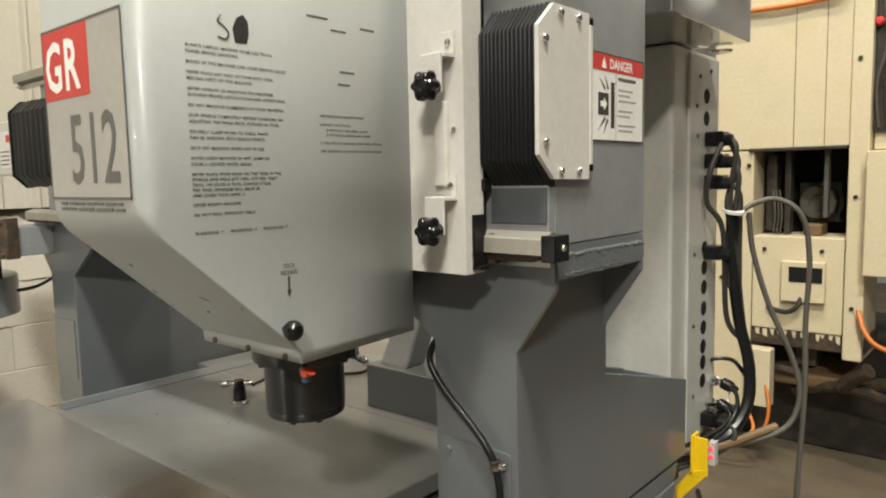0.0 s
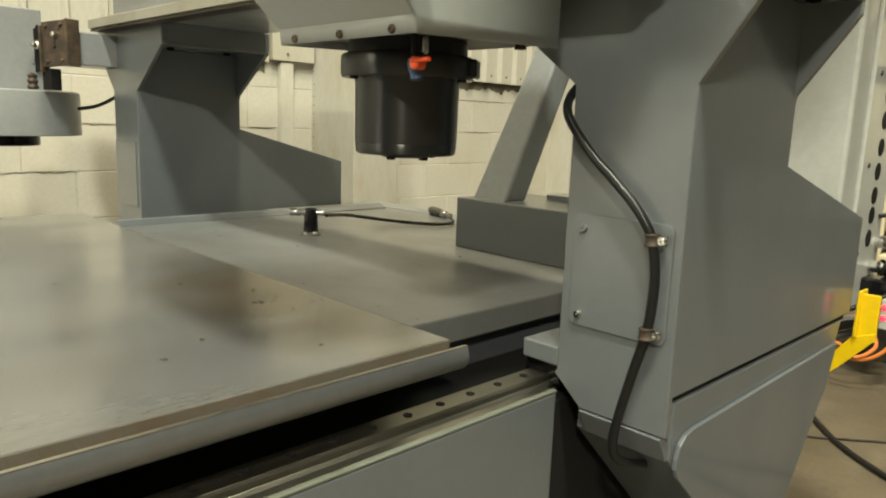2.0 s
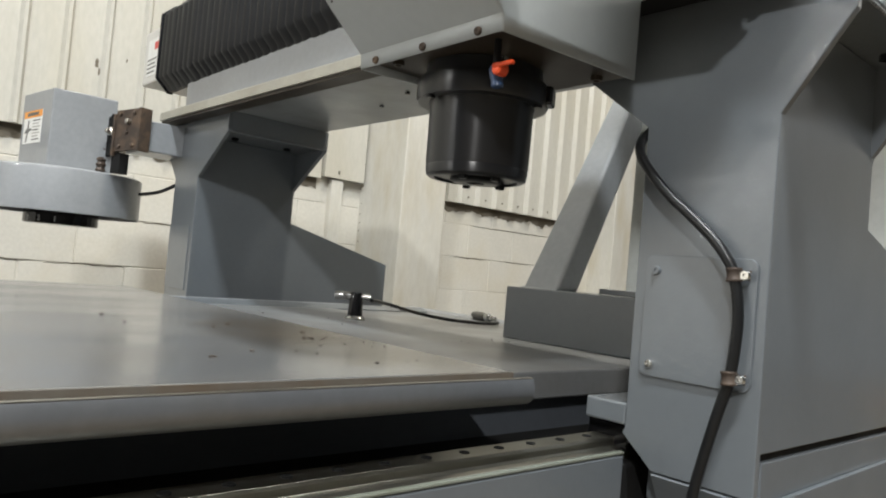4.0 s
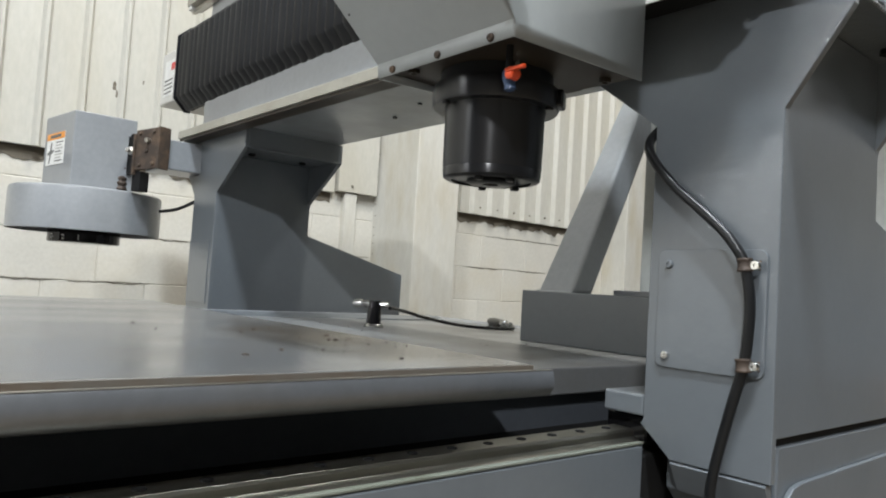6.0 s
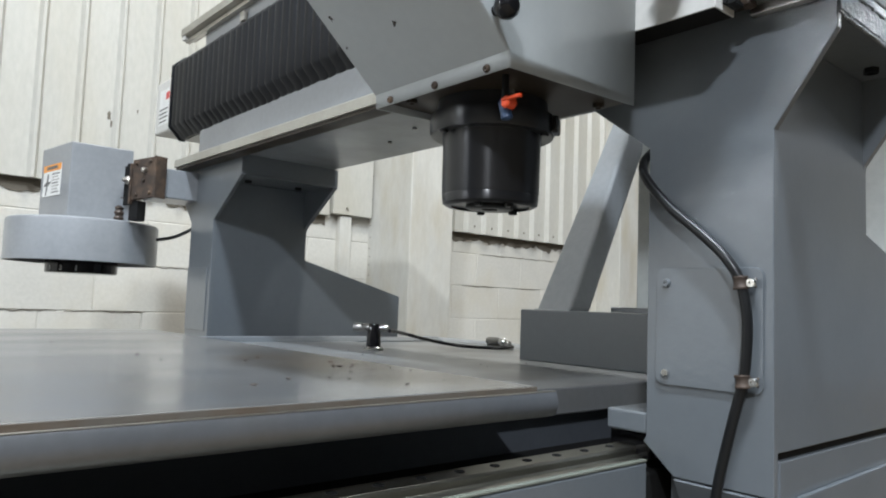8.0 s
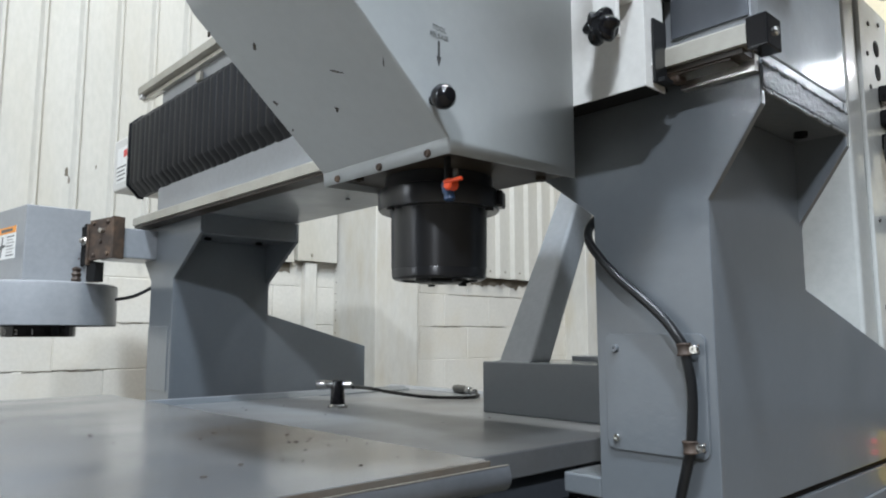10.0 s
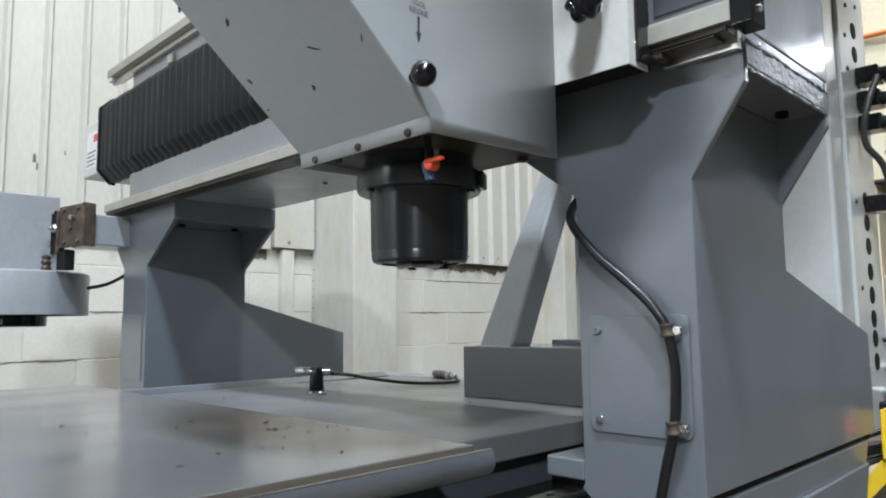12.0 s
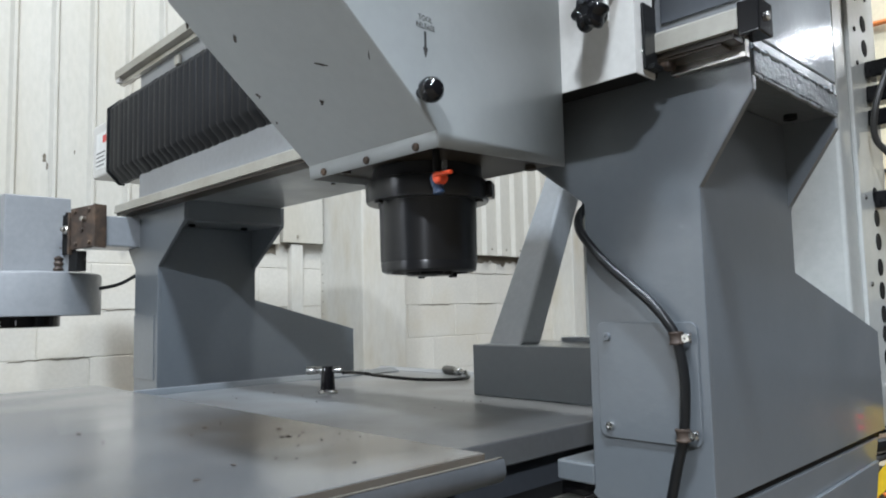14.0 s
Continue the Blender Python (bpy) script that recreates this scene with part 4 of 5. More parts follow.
# ---- touch-off probe ----
probe = thing("tool_probe", "small black tool touch-off probe with chrome connector", "probe", at=(-1.19, 0.225, 0.745))
probe.scale = (1.15, 1.15, 1.15)
part("base", turned([(0.024, 0), (0.024, 0.004), (0.02, 0.009), (0.016, 0.01)], None, 24), NICKEL, probe, smooth=True)
part("body", turned([(0.0175, 0.01), (0.0165, 0.03), (0.0145, 0.06), (0.013, 0.063), (0, 0.063)], None, 24), BLACK, probe, smooth=True)
part("connector", turned([(0.008, -0.05), (0.0095, -0.047), (0.0095, -0.028), (0.0085, -0.026), (0.0085, -0.01), (0.0065, 0.012), (0.0065, 0.019), (0.0078, 0.02), (0.0078, 0.031), (0.005, 0.034)], pose(0, 0, 0.054, 90, 0, 90 + 48), 20), NICKEL, probe, smooth=True)
pc = thing("probe_cable", "thin black cable lying on the bed behind the probe", "cable")
part("sheath", tube([(-1.162, 0.256, 0.799), (-1.178, 0.285, 0.797), (-1.222, 0.362, 0.787), (-1.25, 0.448, 0.772), (-1.247, 0.53, 0.758), (-1.215, 0.59, 0.75), (-1.15, 0.635, 0.7495), (-1.125, 0.68, 0.75), (-1.149, 0.732, 0.7505), (-1.2, 0.775, 0.752)], 0.0052, 8), BLACK_SOFT, pc, smooth=True)
part("plug", turned([(0.0, -0.032), (0.009, -0.03), (0.0135, -0.018), (0.0145, 0.0), (0.014, 0.04), (0.011, 0.062), (0.006, 0.07), (0, 0.071)], pose(-1.31, 0.818, 0.7575, 90, 0, 249.5), 16), CABLE_GREY, pc, "dark grey cable plug", smooth=True)
part("plug_ring", turned([(0.0055, -0.108), (0.0085, -0.104), (0.0085, -0.07), (0.0125, -0.067), (0.0125, -0.04), (0.008, -0.031)], pose(-1.31, 0.818, 0.7565, 90, 0, 249.5), 16), NICKEL, pc, "dull metal plug sleeve", smooth=True)

# ---- rear cross member with brace ----
cross = thing("cross_member", "dark grey steel box member on the bed with a sloped brace", "machine frame")
part("box_member", box(-0.856, -0.19, 0.448, 0.70, 0.7425, 0.872, 0.003), GREY, cross)
k = prism([(0.47, 0.868), (0.555, 0.868), (0.93, 1.62), (0.85, 1.66)], "x", -0.825, -0.715, 0.01, segments=3)
for v in k.verts:
    if v.co.x < -0.77:
        v.co.x += 0.075 * (v.co.z - 0.868)
part("brace", k, CHANGER, cross, "sloped square tube brace")

# lighter colour than the member paints the light that falls on this ledge
part("ledge", box(-0.70, -0.19, 0.62, 0.70, 0.8725, 0.886, 0.002), CHANGER, cross, "top ledge in a lighter grey for the light on it")
part("foot_weld", tube([(-0.822 + 0.011 * i, 0.468 + 0.0012 * math.sin(i * 2.1), 0.872) for i in range(11)], 0.003, 6, steps=3), CHANGER, cross, smooth=True)

# ---- tool changer ----
changer = thing("tool_changer", "grey carousel tool changer on a rusty bracket", "tool changer")
part("motor_housing", prism([(-2.063, -0.362), (-2.063, -0.172), (-2.313, -0.2), (-2.313, -0.394)], "z", 1.112, 1.353, 0.003), CHANGER, changer, "grey painted box housing")
drum = part("drum", turned([(0.0, 1.113), (0.229, 1.113), (0.2365, 1.108), (0.238, 1.1), (0.238, 0.974), (0.2365, 0.972), (0.232, 0.972), (0.231, 1.09), (0, 1.09)], pose(-2.256, -0.26, 0), 72), CHANGER, changer, "round grey drum cover", smooth=True)
disc = part("tool_disc", turned([(0.0, 1.09), (0.112, 1.09), (0.113, 0.972), (0.113, 0.94), (0.11, 0.936), (0.1, 0.935), (0, 0.935)], pose(-2.256, -0.26, 0), 48), BLACK, changer, "black numbered tool disc", smooth=True)
for txt, a in (("3", -70), ("2", -47), ("1", -22)):
    t = radians(a)
    m = Matrix.Translation((-2.256 + 0.1136 * math.cos(t), -0.26 + 0.1136 * math.sin(t), 0.944)) @ pose(0, 0, 0, 0, 0, a + 90) @ FACE_Y
    k = writing(txt, 0.024, (0, 0, 0), Matrix.Identity(4), 1, 0.0004, "CENTER")
    k.transform(m)
    part("numeral", k, LABEL_WHITE, disc)
HOUSE = Matrix.Translation((-2.063, -0.362, 0)) @ pose(0, 0, 0, 0, 0, 7.3)


def on_house(k):
    """Lays a piece drawn on a south face with its corner at the origin onto the housing's turned front."""
    k.transform(HOUSE)
    return k


lab = part("warning_label", on_house(box(-0.225, -0.07, -0.0016, -0.0006, 1.187, 1.292)), LABEL_WHITE, changer, "white and orange warning label")
part("label_head", on_house(box(-0.225, -0.07, -0.0022, -0.0017, 1.27, 1.292)), LABEL_ORANGE, lab)
part("label_heading", on_house(box(-0.195, -0.1, -0.0026, -0.0023, 1.276, 1.286)), INK_GREY, lab)
for i in range(7):
    part("print_bar", on_house(box(-0.145, -0.082 - 0.012 * (i % 2), -0.0021, -0.0017, 1.196 + 0.0102 * i, 1.2 + 0.0102 * i)), LABEL_GREY if i % 3 else INK_GREY, lab)
k = prism([(-0.2, 1.192), (-0.19, 1.192), (-0.18, 1.222), (-0.155, 1.23), (-0.155, 1.236), (-0.178, 1.234), (-0.176, 1.262), (-0.186, 1.262), (-0.19, 1.236), (-0.212, 1.228), (-0.212, 1.221), (-0.192, 1.222)], "y", -0.0022, -0.0017)
part("label_symbol", on_house(k), INK_GREY, lab)
part("housing_screw", on_house(turned([(0.005, 0), (0.004, 0.003), (0, 0.003)], Matrix.Translation((0.0005, 0.14, 1.333)) @ FACE_X, 10)), RUST, changer)
# angled bracket: two rusty plates and a bolt between the housing and the arm
BRACKET = Matrix.Translation((-2.1, -0.217, 0)) @ pose(0, 0, 0, 0, 0, 20.8)


def on_bracket(k):
    k.transform(BRACKET)
    return k


bracket = part("bracket", on_bracket(prism([(0.095, 1.18), (0.2, 1.186), (0.2, 1.318), (0.095, 1.312)], "y", -0.006, 0.004, 0.0015)), RUST, changer, "dark rusty steel bracket with bolts")
part("bracket_plate", on_bracket(prism([(0.0, 1.163), (0.098, 1.172), (0.098, 1.3), (0.055, 1.306), (0.05, 1.296), (0.0, 1.3)], "y", 0.006, 0.014, 0.001)), VOID, bracket)
part("bracket_flange", on_bracket(box(0.2, 0.209, -0.009, 0.035, 1.184, 1.32, 0.0015)), RUST, bracket)
part("bracket_rib", on_bracket(box(0.088, 0.096, -0.012, 0.012, 1.166, 1.3, 0.001)), RUST, bracket)
part("bracket_lug", on_bracket(box(0.08, 0.12, 0.0, 0.035, 1.113, 1.178, 0.002)), VOID, bracket)
for x, z in ((0.115, 1.3), (0.18, 1.303), (0.183, 1.2), (0.12, 1.197), (0.15, 1.242), (0.03, 1.285), (0.035, 1.19)):
    part("bolt", on_bracket(turned([(0.007, 0), (0.007, 0.005), (0.004, 0.007), (0, 0.007)], Matrix.Translation((x, -0.006 if x > 0.09 else 0.006, z)) @ FACE_Y, 6)), RUST, bracket)
part("bolt", on_bracket(turned([(0.014, 0), (0.014, 0.012), (0.009, 0.016), (0.008, 0.024), (0, 0.026)], Matrix.Translation((0.068, 0.006, 1.247)) @ FACE_Y, 8)), STEEL, bracket, "worn bright bolt end")
part("bolt", on_bracket(turned([(0.008, 0), (0.008, 0.014), (0, 0.016)], Matrix.Translation((0.16, -0.006, 1.275)) @ FACE_Y, 8)), STEEL, bracket, "worn bright bolt end")
part("spring", on_bracket(turned([(0.016, 1.112), (0.019, 1.122), (0.014, 1.13), (0.019, 1.14), (0.014, 1.148), (0.018, 1.156), (0.01, 1.164)], pose(0.03, 0.0, 0), 14)), RUST, bracket)
part("arm", box(-2.08, -1.93, -0.13, 0.08, 1.19, 1.288, 0.004), CHANGER, changer, "grey square tube arm")
tcable = thing("changer_cable", "black cable from the tool changer to the column", "cable")
part("sheath", tube([(-2.06, -0.08, 1.06), (-2.01, -0.03, 1.075), (-1.97, 0.03, 1.12), (-1.96, 0.06, 1.17)], 0.006, 8), BLACK_SOFT, tcable, smooth=True)

# ---- electrical cabinet behind the gantry ----
cabinet = thing("electrical_cabinet", "light grey electrical cabinet with round knockouts behind the gantry", "cabinet")
part("body", box(-0.73, -0.06, 0.86, 1.10, 0.60, 1.745, 0.004), CABINET, cabinet)
door = part("door", box(-0.73, -0.052, 0.775, 0.853, 0.745, 1.745, 0.008), CABINET, cabinet, "light grey cabinet door")
part("door_seal", box(-0.72, -0.068, 0.853, 0.86, 0.75, 1.74), VOID, cabinet)
part("mount_frame", box(-0.7, -0.2, 0.78, 1.05, 0.3, 0.599, 0.004), GREY, cabinet)
part("side_panel", box(-0.06, -0.05, 0.885, 1.095, 0.62, 1.735, 0.003), CABINET, cabinet, "panel with a row of round holes")
# flat black discs give the shade of open holes
for z in (1.63, 1.57, 1.21, 1.156, 1.10, 1.04, 0.985, 0.93, 0.884, 0.83):
    part("knockout", turned([(0.0205, 0.0), (0.02, 0.0015), (0.0, 0.0015)], Matrix.Translation((-0.0502, 1.0, z)) @ FACE_X, 20), VOID, cabinet)
for y, z in ((0.93, 1.6), (0.935, 1.52), (0.925, 1.2), (0.925, 1.0), (0.93, 0.8), (0.95, 1.68), (1.03, 1.7)):
    part("panel_screw", turned([(0.006, 0.0), (0.005, 0.003), (0.0, 0.003)], Matrix.Translation((-0.0502, y, z)) @ FACE_X, 10), DARK_IRON, cabinet)
for z in (1.513, 1.453, 1.395, 1.2, 0.72, 0.66):
    conn = part("plug", box(-0.05, 0.0, 0.985, 1.045, z - 0.02, z + 0.02, 0.005), BLACK, cabinet, "black cable plug")
    part("gland", turned([(0.016, 0), (0.016, 0.02), (0.012, 0.025)], Matrix.Translation((-0.001, 1.0, z - 0.004)) @ FACE_X, 12), BLACK_SOFT, conn)
for y, z in ((1.062, 0.817), (1.035, 0.762)):
    gl = part("cable_gland", turned([(0.012, 0), (0.012, 0.008), (0.015, 0.009), (0.015, 0.02), (0.009, 0.026), (0.009, 0.032)], Matrix.Translation((-0.05, y, z)) @ FACE_X, 10), BRIGHT, cabinet, "bright nickel cable gland")
    part("gland_plug", turned([(0.013, 0.0), (0.017, 0.004), (0.017, 0.028), (0.012, 0.036), (0.008, 0.05)], Matrix.Translation((-0.018, y + 0.004, z - 0.002)) @ FACE_X @ pose(0, 0, 0, 20), 14), BLACK_SOFT, gl, smooth=True)
hood = thing("lamp_hood", "shiny bare sheet-metal hood over the cabinet", "hood")
part("hood_shell", prism([(0.44, 1.7475), (0.44, 1.86), (0.93, 1.86), (0.93, 1.7475)], "x", -0.5, 0.085, 0.004), CHROME, hood)
part("hood_edge", box(-0.5, 0.09, 0.435, 0.935, 1.86, 1.866, 0.001), CHROME, hood)
# small bright steel disc just below the hood
part("lamp_spot", turned([(0.03, 0), (0.028, -0.006), (0, -0.006)], pose(0.0, 0.96, 1.742), 18), BRIGHT, hood)

# cables down the cabinet
def bundle(name, label, lines, mat_, r):
    t = thing(name, label, "cable")
    for pts in lines:
        part("sheath", tube(pts, r, 9), mat_, t, smooth=True)
    return t


bundle("plug_cable", "black cables hanging from the cabinet plugs", [
    [(0.02, 1.0, 1.51), (0.035, 0.99, 1.48), (0.02, 1.0, 1.38), (0.015, 1.01, 1.25), (0.01, 1.03, 1.1)],
    [(0.02, 1.0, 1.45), (0.04, 1.0, 1.41), (0.03, 1.01, 1.32), (0.02, 1.03, 1.2), (0.02, 1.05, 1.05)],
    [(0.02, 1.0, 1.39), (0.04, 1.01, 1.36), (0.035, 1.03, 1.28), (0.03, 1.05, 1.15), (0.03, 1.06, 1.0)],
    [(0.0, 0.98, 1.5), (-0.02, 0.95, 1.42), (-0.03, 0.96, 1.34), (0.0, 1.0, 1.26), (0.0, 1.04, 1.02), (0.03, 1.07, 0.95)],
    [(0.005, 1.02, 1.51), (0.03, 1.025, 1.44), (0.01, 1.0, 1.34), (0.03, 1.02, 1.2), (0.035, 1.055, 1.05), (0.045, 1.065, 0.96)],
    [(0.02, 1.0, 0.72), (0.05, 0.98, 0.7), (0.03, 0.95, 0.66), (-0.05, 0.85, 0.62), (-0.1, 0.8, 0.6)],
], CABLE_DARK, 0.0075)
bundle("loom", "thick black corrugated cable loom", [
    [(0.02, 1.01, 1.32), (0.02, 1.03, 1.15), (0.03, 1.06, 1.0), (0.055, 1.07, 0.88), (0.06, 1.05, 0.77), (0.03, 0.98, 0.69), (-0.03, 0.88, 0.655), (-0.1, 0.8, 0.645)],
], BLACK_SOFT, 0.0165)
bundle("loop_cable", "grey cable hanging in a long loop beside the cabinet", [
    [(0.03, 1.02, 1.3), (0.055, 1.06, 1.33), (0.11, 1.1, 1.345), (0.17, 1.12, 1.3), (0.19, 1.13, 1.18), (0.185, 1.13, 1.0), (0.19, 1.12, 0.8), (0.18, 1.11, 0.5), (0.18, 1.1, 0.2), (0.2, 1.0, 0.012), (0.3, 0.9, 0.012)],
    [(0.05, 1.06, 1.31), (0.06, 1.07, 1.2), (0.1, 1.09, 1.05), (0.16, 1.11, 0.9), (0.18, 1.11, 0.8), (0.16, 1.09, 0.72), (0.1, 1.04, 0.68), (0.03, 0.96, 0.665)],
], CABLE_GREY, 0.0075)
bundle("gland_cable", "short dark cables leaving the cabinet glands", [
    [(-0.05, 1.061, 0.878), (-0.02, 1.075, 0.884), (0.01, 1.09, 0.875), (0.04, 1.09, 0.84)],
    [(0.0, 1.055, 0.808), (0.03, 1.05, 0.79), (0.035, 1.02, 0.74), (0.01, 0.95, 0.69), (-0.06, 0.85, 0.65)],
    [(0.0, 1.03, 0.755), (0.025, 1.01, 0.735), (0.0, 0.95, 0.7), (-0.08, 0.84, 0.66)],
], BLACK_SOFT, 0.006)
bundle("white_wire", "thin white wire between the glands", [[(-0.045, 0.99, 0.727), (-0.02, 1.03, 0.735), (0.0, 1.06, 0.755), (0.0, 1.08, 0.79)]], LABEL_WHITE, 0.003)
tie = thing("cable_tie", "white plastic tie round the cable bundle", "cable tie")
part("strap", turned([(0.026, -0.004), (0.0285, -0.004), (0.0285, 0.004), (0.026, 0.004)], pose(0.025, 1.01, 1.315, 8, 12), 20), LABEL_WHITE, tie, smooth=True)
bundle("floor_wire", "thin brown wire lying on the concrete floor", [[(-0.5, 1.72, 0.005), (-0.355, 1.753, 0.005), (-0.23, 1.854, 0.005), (-0.077, 1.966, 0.005), (0.2, 2.05, 0.005)]], DARK_IRON, 0.004)
bundle("tan_cable", "tan sleeved cable under the cabinet", [
    [(-0.05, 0.86, 0.66), (0.03, 0.95, 0.672), (0.08, 1.02, 0.69), (0.13, 1.08, 0.71)],
], CABLE_TAN, 0.012)
bundle("floor_cable", "black cable lying on the concrete floor", [
    [(-0.45, 2.05, 0.01), (-0.36, 1.9, 0.01), (-0.2, 1.72, 0.01), (0.05, 1.55, 0.01), (0.5, 1.3, 0.01), (1.0, 1.2, 0.01)],
    [(0.0, 1.2, 0.01), (0.05, 1.1, 0.012), (0.2, 1.08, 0.012), (0.35, 1.15, 0.012), (0.6, 1.2, 0.012)],
], BLACK_SOFT, 0.01)

# yellow bumper with an indicator
bumper = thing("safety_bumper", "bright yellow bent steel arm with red indicator", "bumper")
k = box(0.003, 0.01, 0.78, 0.825, 0.645, 0.745, 0.002)
box(0.0, 0.044, 0.79, 0.797, 0.64, 0.74, 0.002, bm=k)
prism([(0.0, 0.645), (0.044, 0.66), (0.04, 0.64), (-0.02, 0.568), (-0.036, 0.552), (-0.038, 0.592)], "y", 0.788, 0.797, 0.002, bm=k)
part("arm", k, YELLOW, bumper)
part("arm_bracket", box(-0.12, -0.03, 0.757, 0.789, 0.62, 0.65, 0.002), DARK_IRON, bumper)
sensor = part("sensor", box(0.045, 0.063, 0.79, 0.815, 0.672, 0.735, 0.003), CABINET, bumper, "small grey sensor")
for z in (0.718, 0.696):
    part("indicator", turned([(0.0062, 0), (0.0056, 0.002), (0.003, 0.0035), (0, 0.004)], Matrix.Translation((0.0525, 0.7902, z)) @ FACE_Y, 16), DISPLAY, sensor, "glowing red indicator")

# ---- cream machine in the background ----
cream = thing("cream_machine", "large cream painted machine tool with open hatch and rusty base", "machine")
Y0 = 2.6
part("upper_panel", box(-0.60, 0.0, Y0, Y0 + 1.2, 1.525, 2.6, 0.006), CREAM, cream)
part("left_panel", box(-0.60, -0.41, Y0 + 0.005, Y0 + 1.2, 0.25, 1.52, 0.006), CREAM, cream)
part("lower_panel", box(-0.405, -0.01, Y0 + 0.002, Y0 + 0.3, 0.665, 1.113, 0.006), CREAM, cream)
part("corner_post", box(-0.003, 0.075, Y0 - 0.02, Y0 + 0.3, 0.56, 2.6, 0.006), CREAM, cream)
# black sheet that paints the shade at the back of the hatch
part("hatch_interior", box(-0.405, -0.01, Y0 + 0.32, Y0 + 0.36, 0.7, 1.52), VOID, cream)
motor = part("hatch_motor", turned([(0.0, 0.0), (0.035, 0.0), (0.04, -0.01), (0.075, -0.012), (0.082, -0.005), (0.084, 0.06), (0.1, 0.065), (0.1, 0.14), (0, 0.14)], pose(-0.17, Y0 + 0.2, 1.265, -90), 24), CABLE_GREY, cream, "dusty grey motor inside the hatch", smooth=True)
for i in range(6):
    part("cooling_fin", box(-0.265, -0.085, Y0 + 0.26 + 0.012 * i, Y0 + 0.264 + 0.012 * i, 1.17, 1.36, 0.002), DARK_IRON, motor)
part("hatch_part", box(-0.38, -0.33, Y0 + 0.1, Y0 + 0.3, 1.13, 1.5, 0.01), DARK_IRON, cream, "dark mechanism inside the hatch")
part("hatch_part", box(-0.29, -0.262, Y0 + 0.08, Y0 + 0.14, 1.12, 1.54, 0.006), DARK_IRON, cream)
part("hatch_part", box(-0.115, -0.095, Y0 + 0.05, Y0 + 0.1, 1.2, 1.54, 0.005), CABLE_GREY, cream)
part("hatch_part", box(-0.2, -0.12, Y0 + 0.06, Y0 + 0.18, 1.114, 1.17, 0.008), CABLE_TAN, cream)
part("hatch_lintel", box(-0.43, -0.01, Y0 - 0.012, Y0 + 0.02, 1.513, 1.528, 0.003), DARK_IRON, cream)
for x in (-0.33, -0.315, -0.3):
    part("hatch_wire", tube([(x, Y0 + 0.06, 1.12), (x + 0.01, Y0 + 0.05, 1.22), (x - 0.006, Y0 + 0.06, 1.33)], 0.004, 6), CABLE_GREY, cream, smooth=True)
vent = part("vent_box", box(-0.267, -0.08, Y0 - 0.03, Y0 + 0.001, 0.81, 1.0, 0.005), CREAM, cream)
# black plate on the box front, painted shade of an opening
part("vent_opening", box(-0.232, -0.09, Y0 - 0.034, Y0 - 0.0305, 0.905, 0.975, 0.001), VOID, vent)
part("side_cabinet", box(0.08, 0.5, Y0 - 0.1, Y0 + 1.2, 0.96, 1.5, 0.006), CREAM, cream)
part("side_cabinet_top", box(0.08, 0.5, Y0 + 0.05, Y0 + 1.2, 1.505, 2.6, 0.006), CREAM, cream)
part("base", box(-0.55, 0.5, Y0 + 0.35, Y0 + 1.1, 0.0, 0.6, 0.01), DARK_IRON, cream, "dark rusty base")
part("base_band", box(-0.41, 0.08, Y0 + 0.01, Y0 + 0.34, 0.585, 0.663, 0.004), RUST, cream, "chipped rusty band under the panels")
random.seed(33)
for i in range(14):
    x, h = -0.39 + 0.033 * i + random.uniform(-0.01, 0.01), random.uniform(0.01, 0.045)
    part("paint_flake", prism([(x, 0.662), (x + 0.02, 0.662), (x + random.uniform(0.01, 0.022), 0.662 - h), (x + random.uniform(0.0, 0.008), 0.662 - h * 0.8)], "y", Y0 + 0.0085, Y0 + 0.0098), CREAM, cream)
part("casting", prism([(Y0 + 0.12, 0.37), (Y0 + 0.12, 0.44), (Y0 + 0.3, 0.5), (Y0 + 0.34, 0.4), (Y0 + 0.3, 0.33)], "x", -0.34, 0.02, 0.02), CABLE_TAN, cream, "oily tan casting")
part("casting_arm", tube([(-0.02, Y0 + 0.1, 0.4), (0.03, Y0 + 0.06, 0.46), (0.1, Y0 + 0.02, 0.52)], 0.035, 10), RUST, cream, smooth=True)
part("hydraulic_block", box(-0.24, -0.14, Y0 + 0.14, Y0 + 0.3, 0.47, 0.58, 0.01), CABLE_GREY, cream)
part("conduit", tube([(-0.46, Y0 - 0.02, 2.172), (-0.3, Y0 - 0.025, 2.168), (-0.16, Y0 - 0.02, 2.172), (-0.05, Y0 - 0.03, 2.19), (0.0, Y0 - 0.03, 2.3)], 0.012, 8), CABLE_ORANGE, cream, "orange conduit", smooth=True)
part("panel_recess", box(0.078, 0.3, Y0 + 0.03, Y0 + 0.048, 1.58, 2.4, 0.003), DARK_IRON, cream, "dark recess with wiring")
for i in range(4):
    part("recess_wire", tube([(0.1 + 0.03 * i, Y0 + 0.02, 1.6), (0.09 + 0.035 * i, Y0 + 0.005, 1.78), (0.12 + 0.02 * i, Y0 + 0.015, 1.95), (0.1 + 0.03 * i, Y0 + 0.02, 2.2)], 0.006, 6), (CABLE_GREY, RUST, CABLE_TAN, CABLE_GREY)[i], cream, smooth=True)
part("signal_lamp", turned([(0.02, 0), (0.02, 0.02), (0.012, 0.03), (0, 0.032)], Matrix.Translation((0.09, Y0 + 0.028, 2.05)) @ FACE_Y, 14), RED, cream, "red signal lamp", smooth=True)
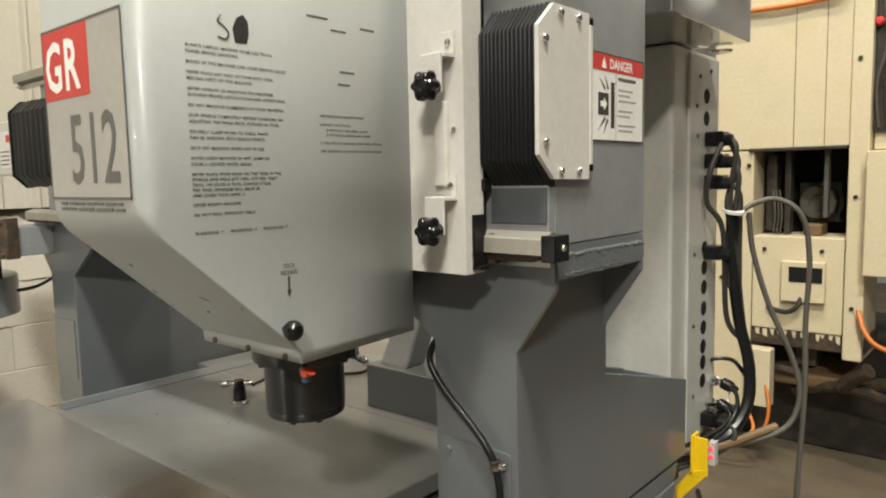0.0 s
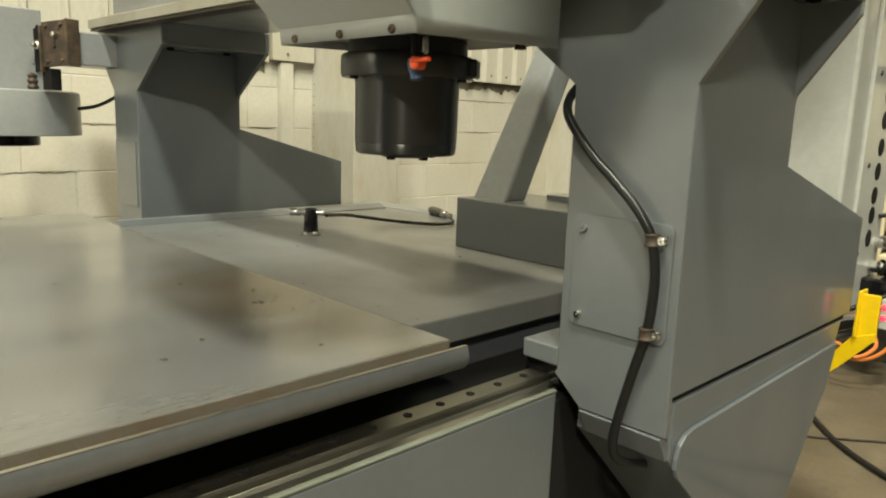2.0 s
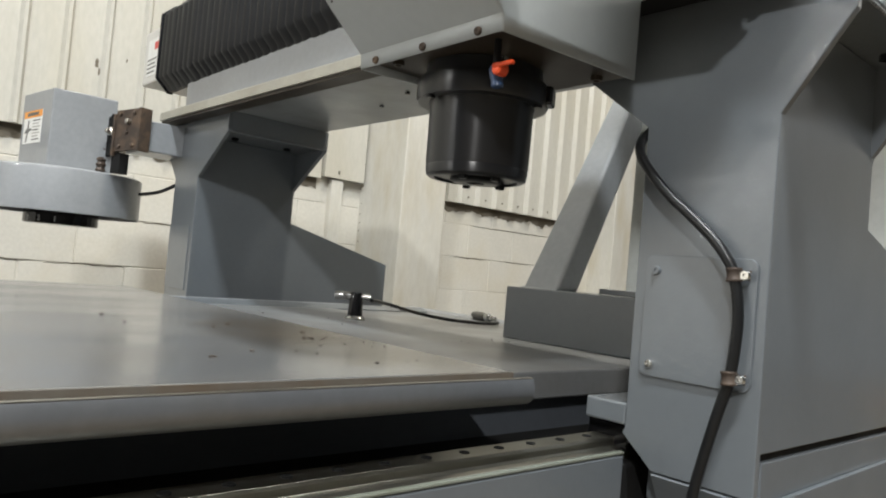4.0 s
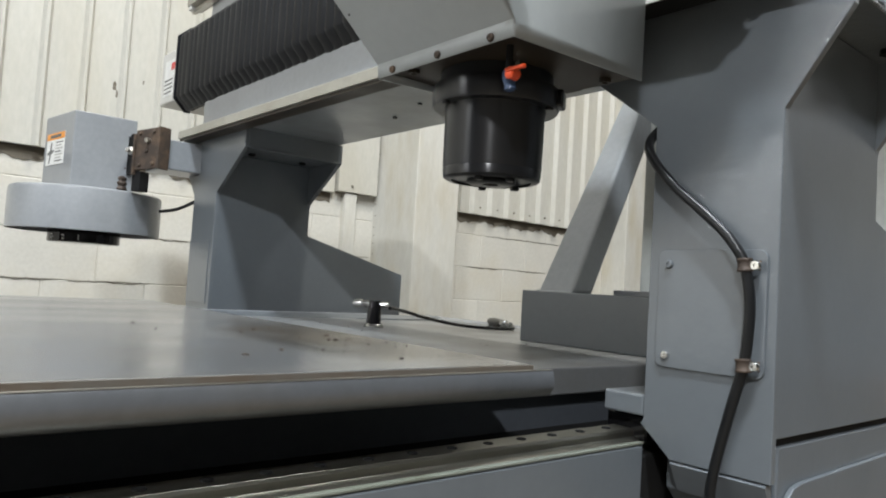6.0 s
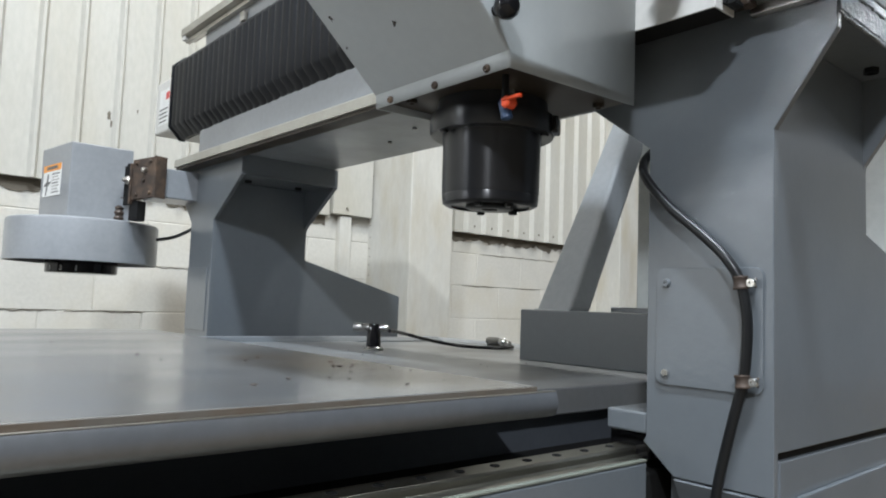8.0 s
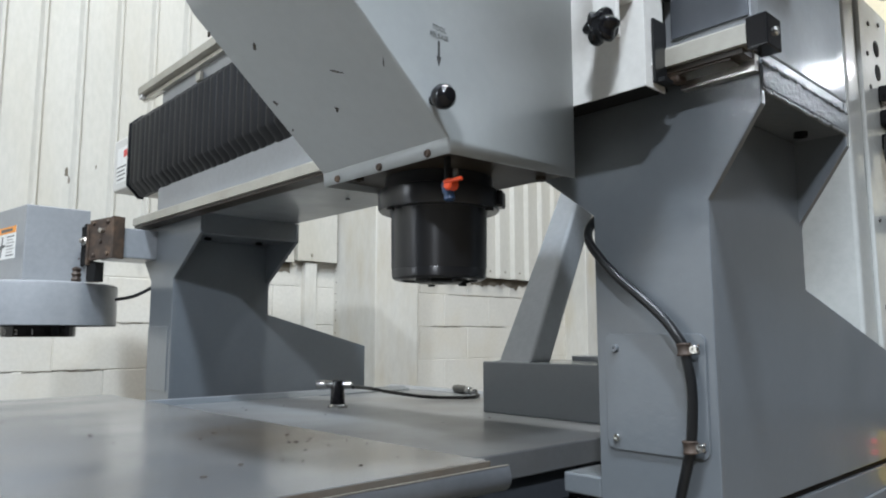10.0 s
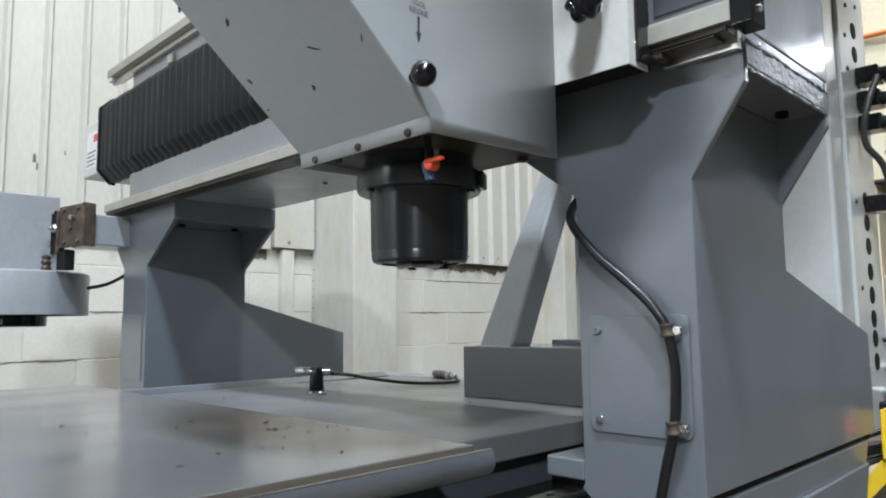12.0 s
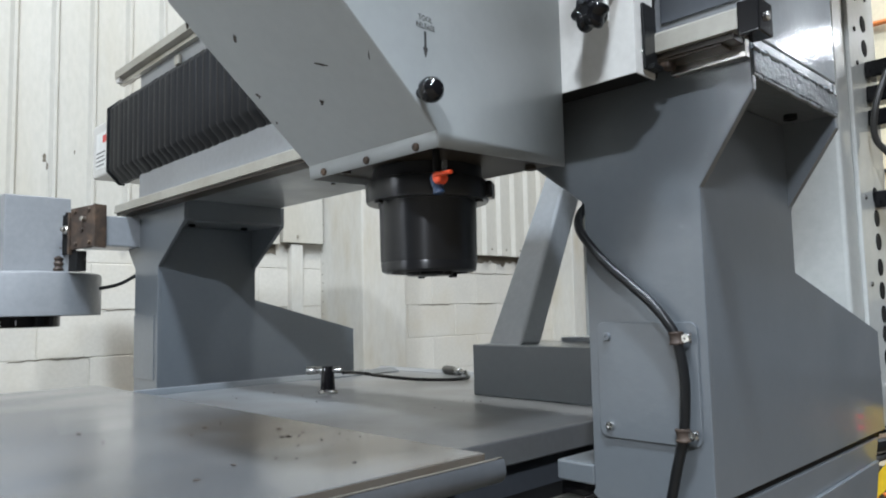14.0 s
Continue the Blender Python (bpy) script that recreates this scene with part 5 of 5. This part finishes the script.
for x0_, z0_ in ((-0.3, 0.5), (0.0, 0.45), (0.25, 0.5)):
    part("base_pipe", tube([(x0_ - 0.25, Y0 + 0.2, z0_ - 0.12), (x0_, Y0 + 0.12, z0_ - 0.05), (x0_ + 0.25, Y0 + 0.2, z0_ - 0.14)], 0.03, 10), RUST, cream, smooth=True)
for x, z in ((-0.55, 1.4), (-0.55, 0.9), (-0.43, 1.45), (-0.43, 1.2), (0.03, 1.9), (0.03, 1.3), (0.03, 0.8), (-0.35, 1.05), (-0.1, 1.05)):
    part("bolt", turned([(0.01, 0), (0.01, 0.006), (0, 0.007)], Matrix.Translation((x, Y0 - 0.0005 - (0.02 if x > 0 else 0), z)) @ FACE_Y, 6), DARK_IRON, cream)
for x in (-0.237, -0.108):
    part("seam", box(x, x + 0.003, Y0 - 0.0015, Y0, 1.53, 2.6), CABLE_TAN, cream)
part("hose", tube([(-0.18, Y0 - 0.015, 0.84), (-0.19, Y0 - 0.04, 0.79), (-0.24, Y0 - 0.04, 0.76), (-0.33, Y0 - 0.01, 0.77)], 0.012, 8), DARK_IRON, cream, smooth=True)
bundle("orange_hose", "orange hose at the side of the cream machine", [[(0.06, Y0 - 0.04, 0.8), (0.09, Y0 - 0.07, 0.72), (0.14, Y0 - 0.08, 0.66), (0.24, Y0 - 0.06, 0.62)]], CABLE_ORANGE, 0.011)

jbox = thing("junction_box", "cream switch box with five black sockets", "junction box")
part("box_body", box(-0.392, -0.286, Y0 - 0.1, Y0 - 0.022, 0.3, 0.58, 0.006), CREAM, jbox)
for i in range(5):
    part("socket", turned([(0.015, 0), (0.015, 0.004), (0.0, 0.002)], Matrix.Translation((-0.372, Y0 - 0.1005, 0.376 + 0.043 * i)) @ FACE_Y, 16), BLACK, jbox)
bundle("orange_cable", "thin orange cables hanging below the switch box", [
    [(-0.32, 2.52, 0.45), (-0.28, 2.48, 0.32), (-0.3, 2.46, 0.2), (-0.38, 2.42, 0.14), (-0.48, 2.4, 0.16), (-0.55, 2.4, 0.2)],
    [(-0.38, 2.5, 0.27), (-0.34, 2.45, 0.2), (-0.4, 2.4, 0.15), (-0.47, 2.38, 0.2), (-0.52, 2.4, 0.12), (-0.6, 2.35, 0.01)],
], CABLE_ORANGE, 0.008)

# ---- blocks of the west wall ----
def block_mesh(seed, length=0.399):
    random.seed(seed)
    k = box(0.0, 0.012, 0.0012, length + 0.0035, 0.0016, 0.2014, 0.0022, segments=1)
    for v in k.verts:
        v.co.x += random.uniform(-0.0012, 0.0012)
    me = bpy.data.meshes.new("block")
    k.to_mesh(me)
    k.free()
    me.materials.append(BLOCK)
    return me


BLOCKS = [block_mesh(s) for s in range(5)]
random.seed(11)
for row in range(7):
    z = -0.018 + 0.203 * row
    shift = 0.142 if row % 2 else -0.061
    for col_ in range(-9, 10):
        y = shift + 0.406 * col_
        ob = new("block", random.choice(BLOCKS))
        ob.location = (WX - 0.0115 + random.uniform(-0.001, 0.001), y, z)
        ob.parent = wall_west

# ragged cracks along the joints
random.seed(5)
for y0, y1, z in ((-0.62, -0.2, 0.794), (-0.17, 0.16, 0.794), (0.17, 0.35, 0.997), (2.05, 2.32, 0.997), (2.5, 2.75, 0.997), (0.95, 1.1, 0.997), (-1.1, -0.75, 0.997), (2.2, 2.9, 1.2)):
    n = max(6, int((y1 - y0) / 0.02))
    up, low = [], []
    for i in range(n + 1):
        y = y0 + (y1 - y0) * i / n
        mid = z + random.uniform(-0.004, 0.004)
        half = random.uniform(0.0005, 0.0022) * (1 - abs(2 * i / n - 1) ** 3)
        up.append((y, mid + half + 0.0002))
        low.append((y, mid - half - 0.0002))
    part("crack", prism(up + low[::-1], "x", WX + 0.0002, WX + 0.0028), GRIME, wall_west)
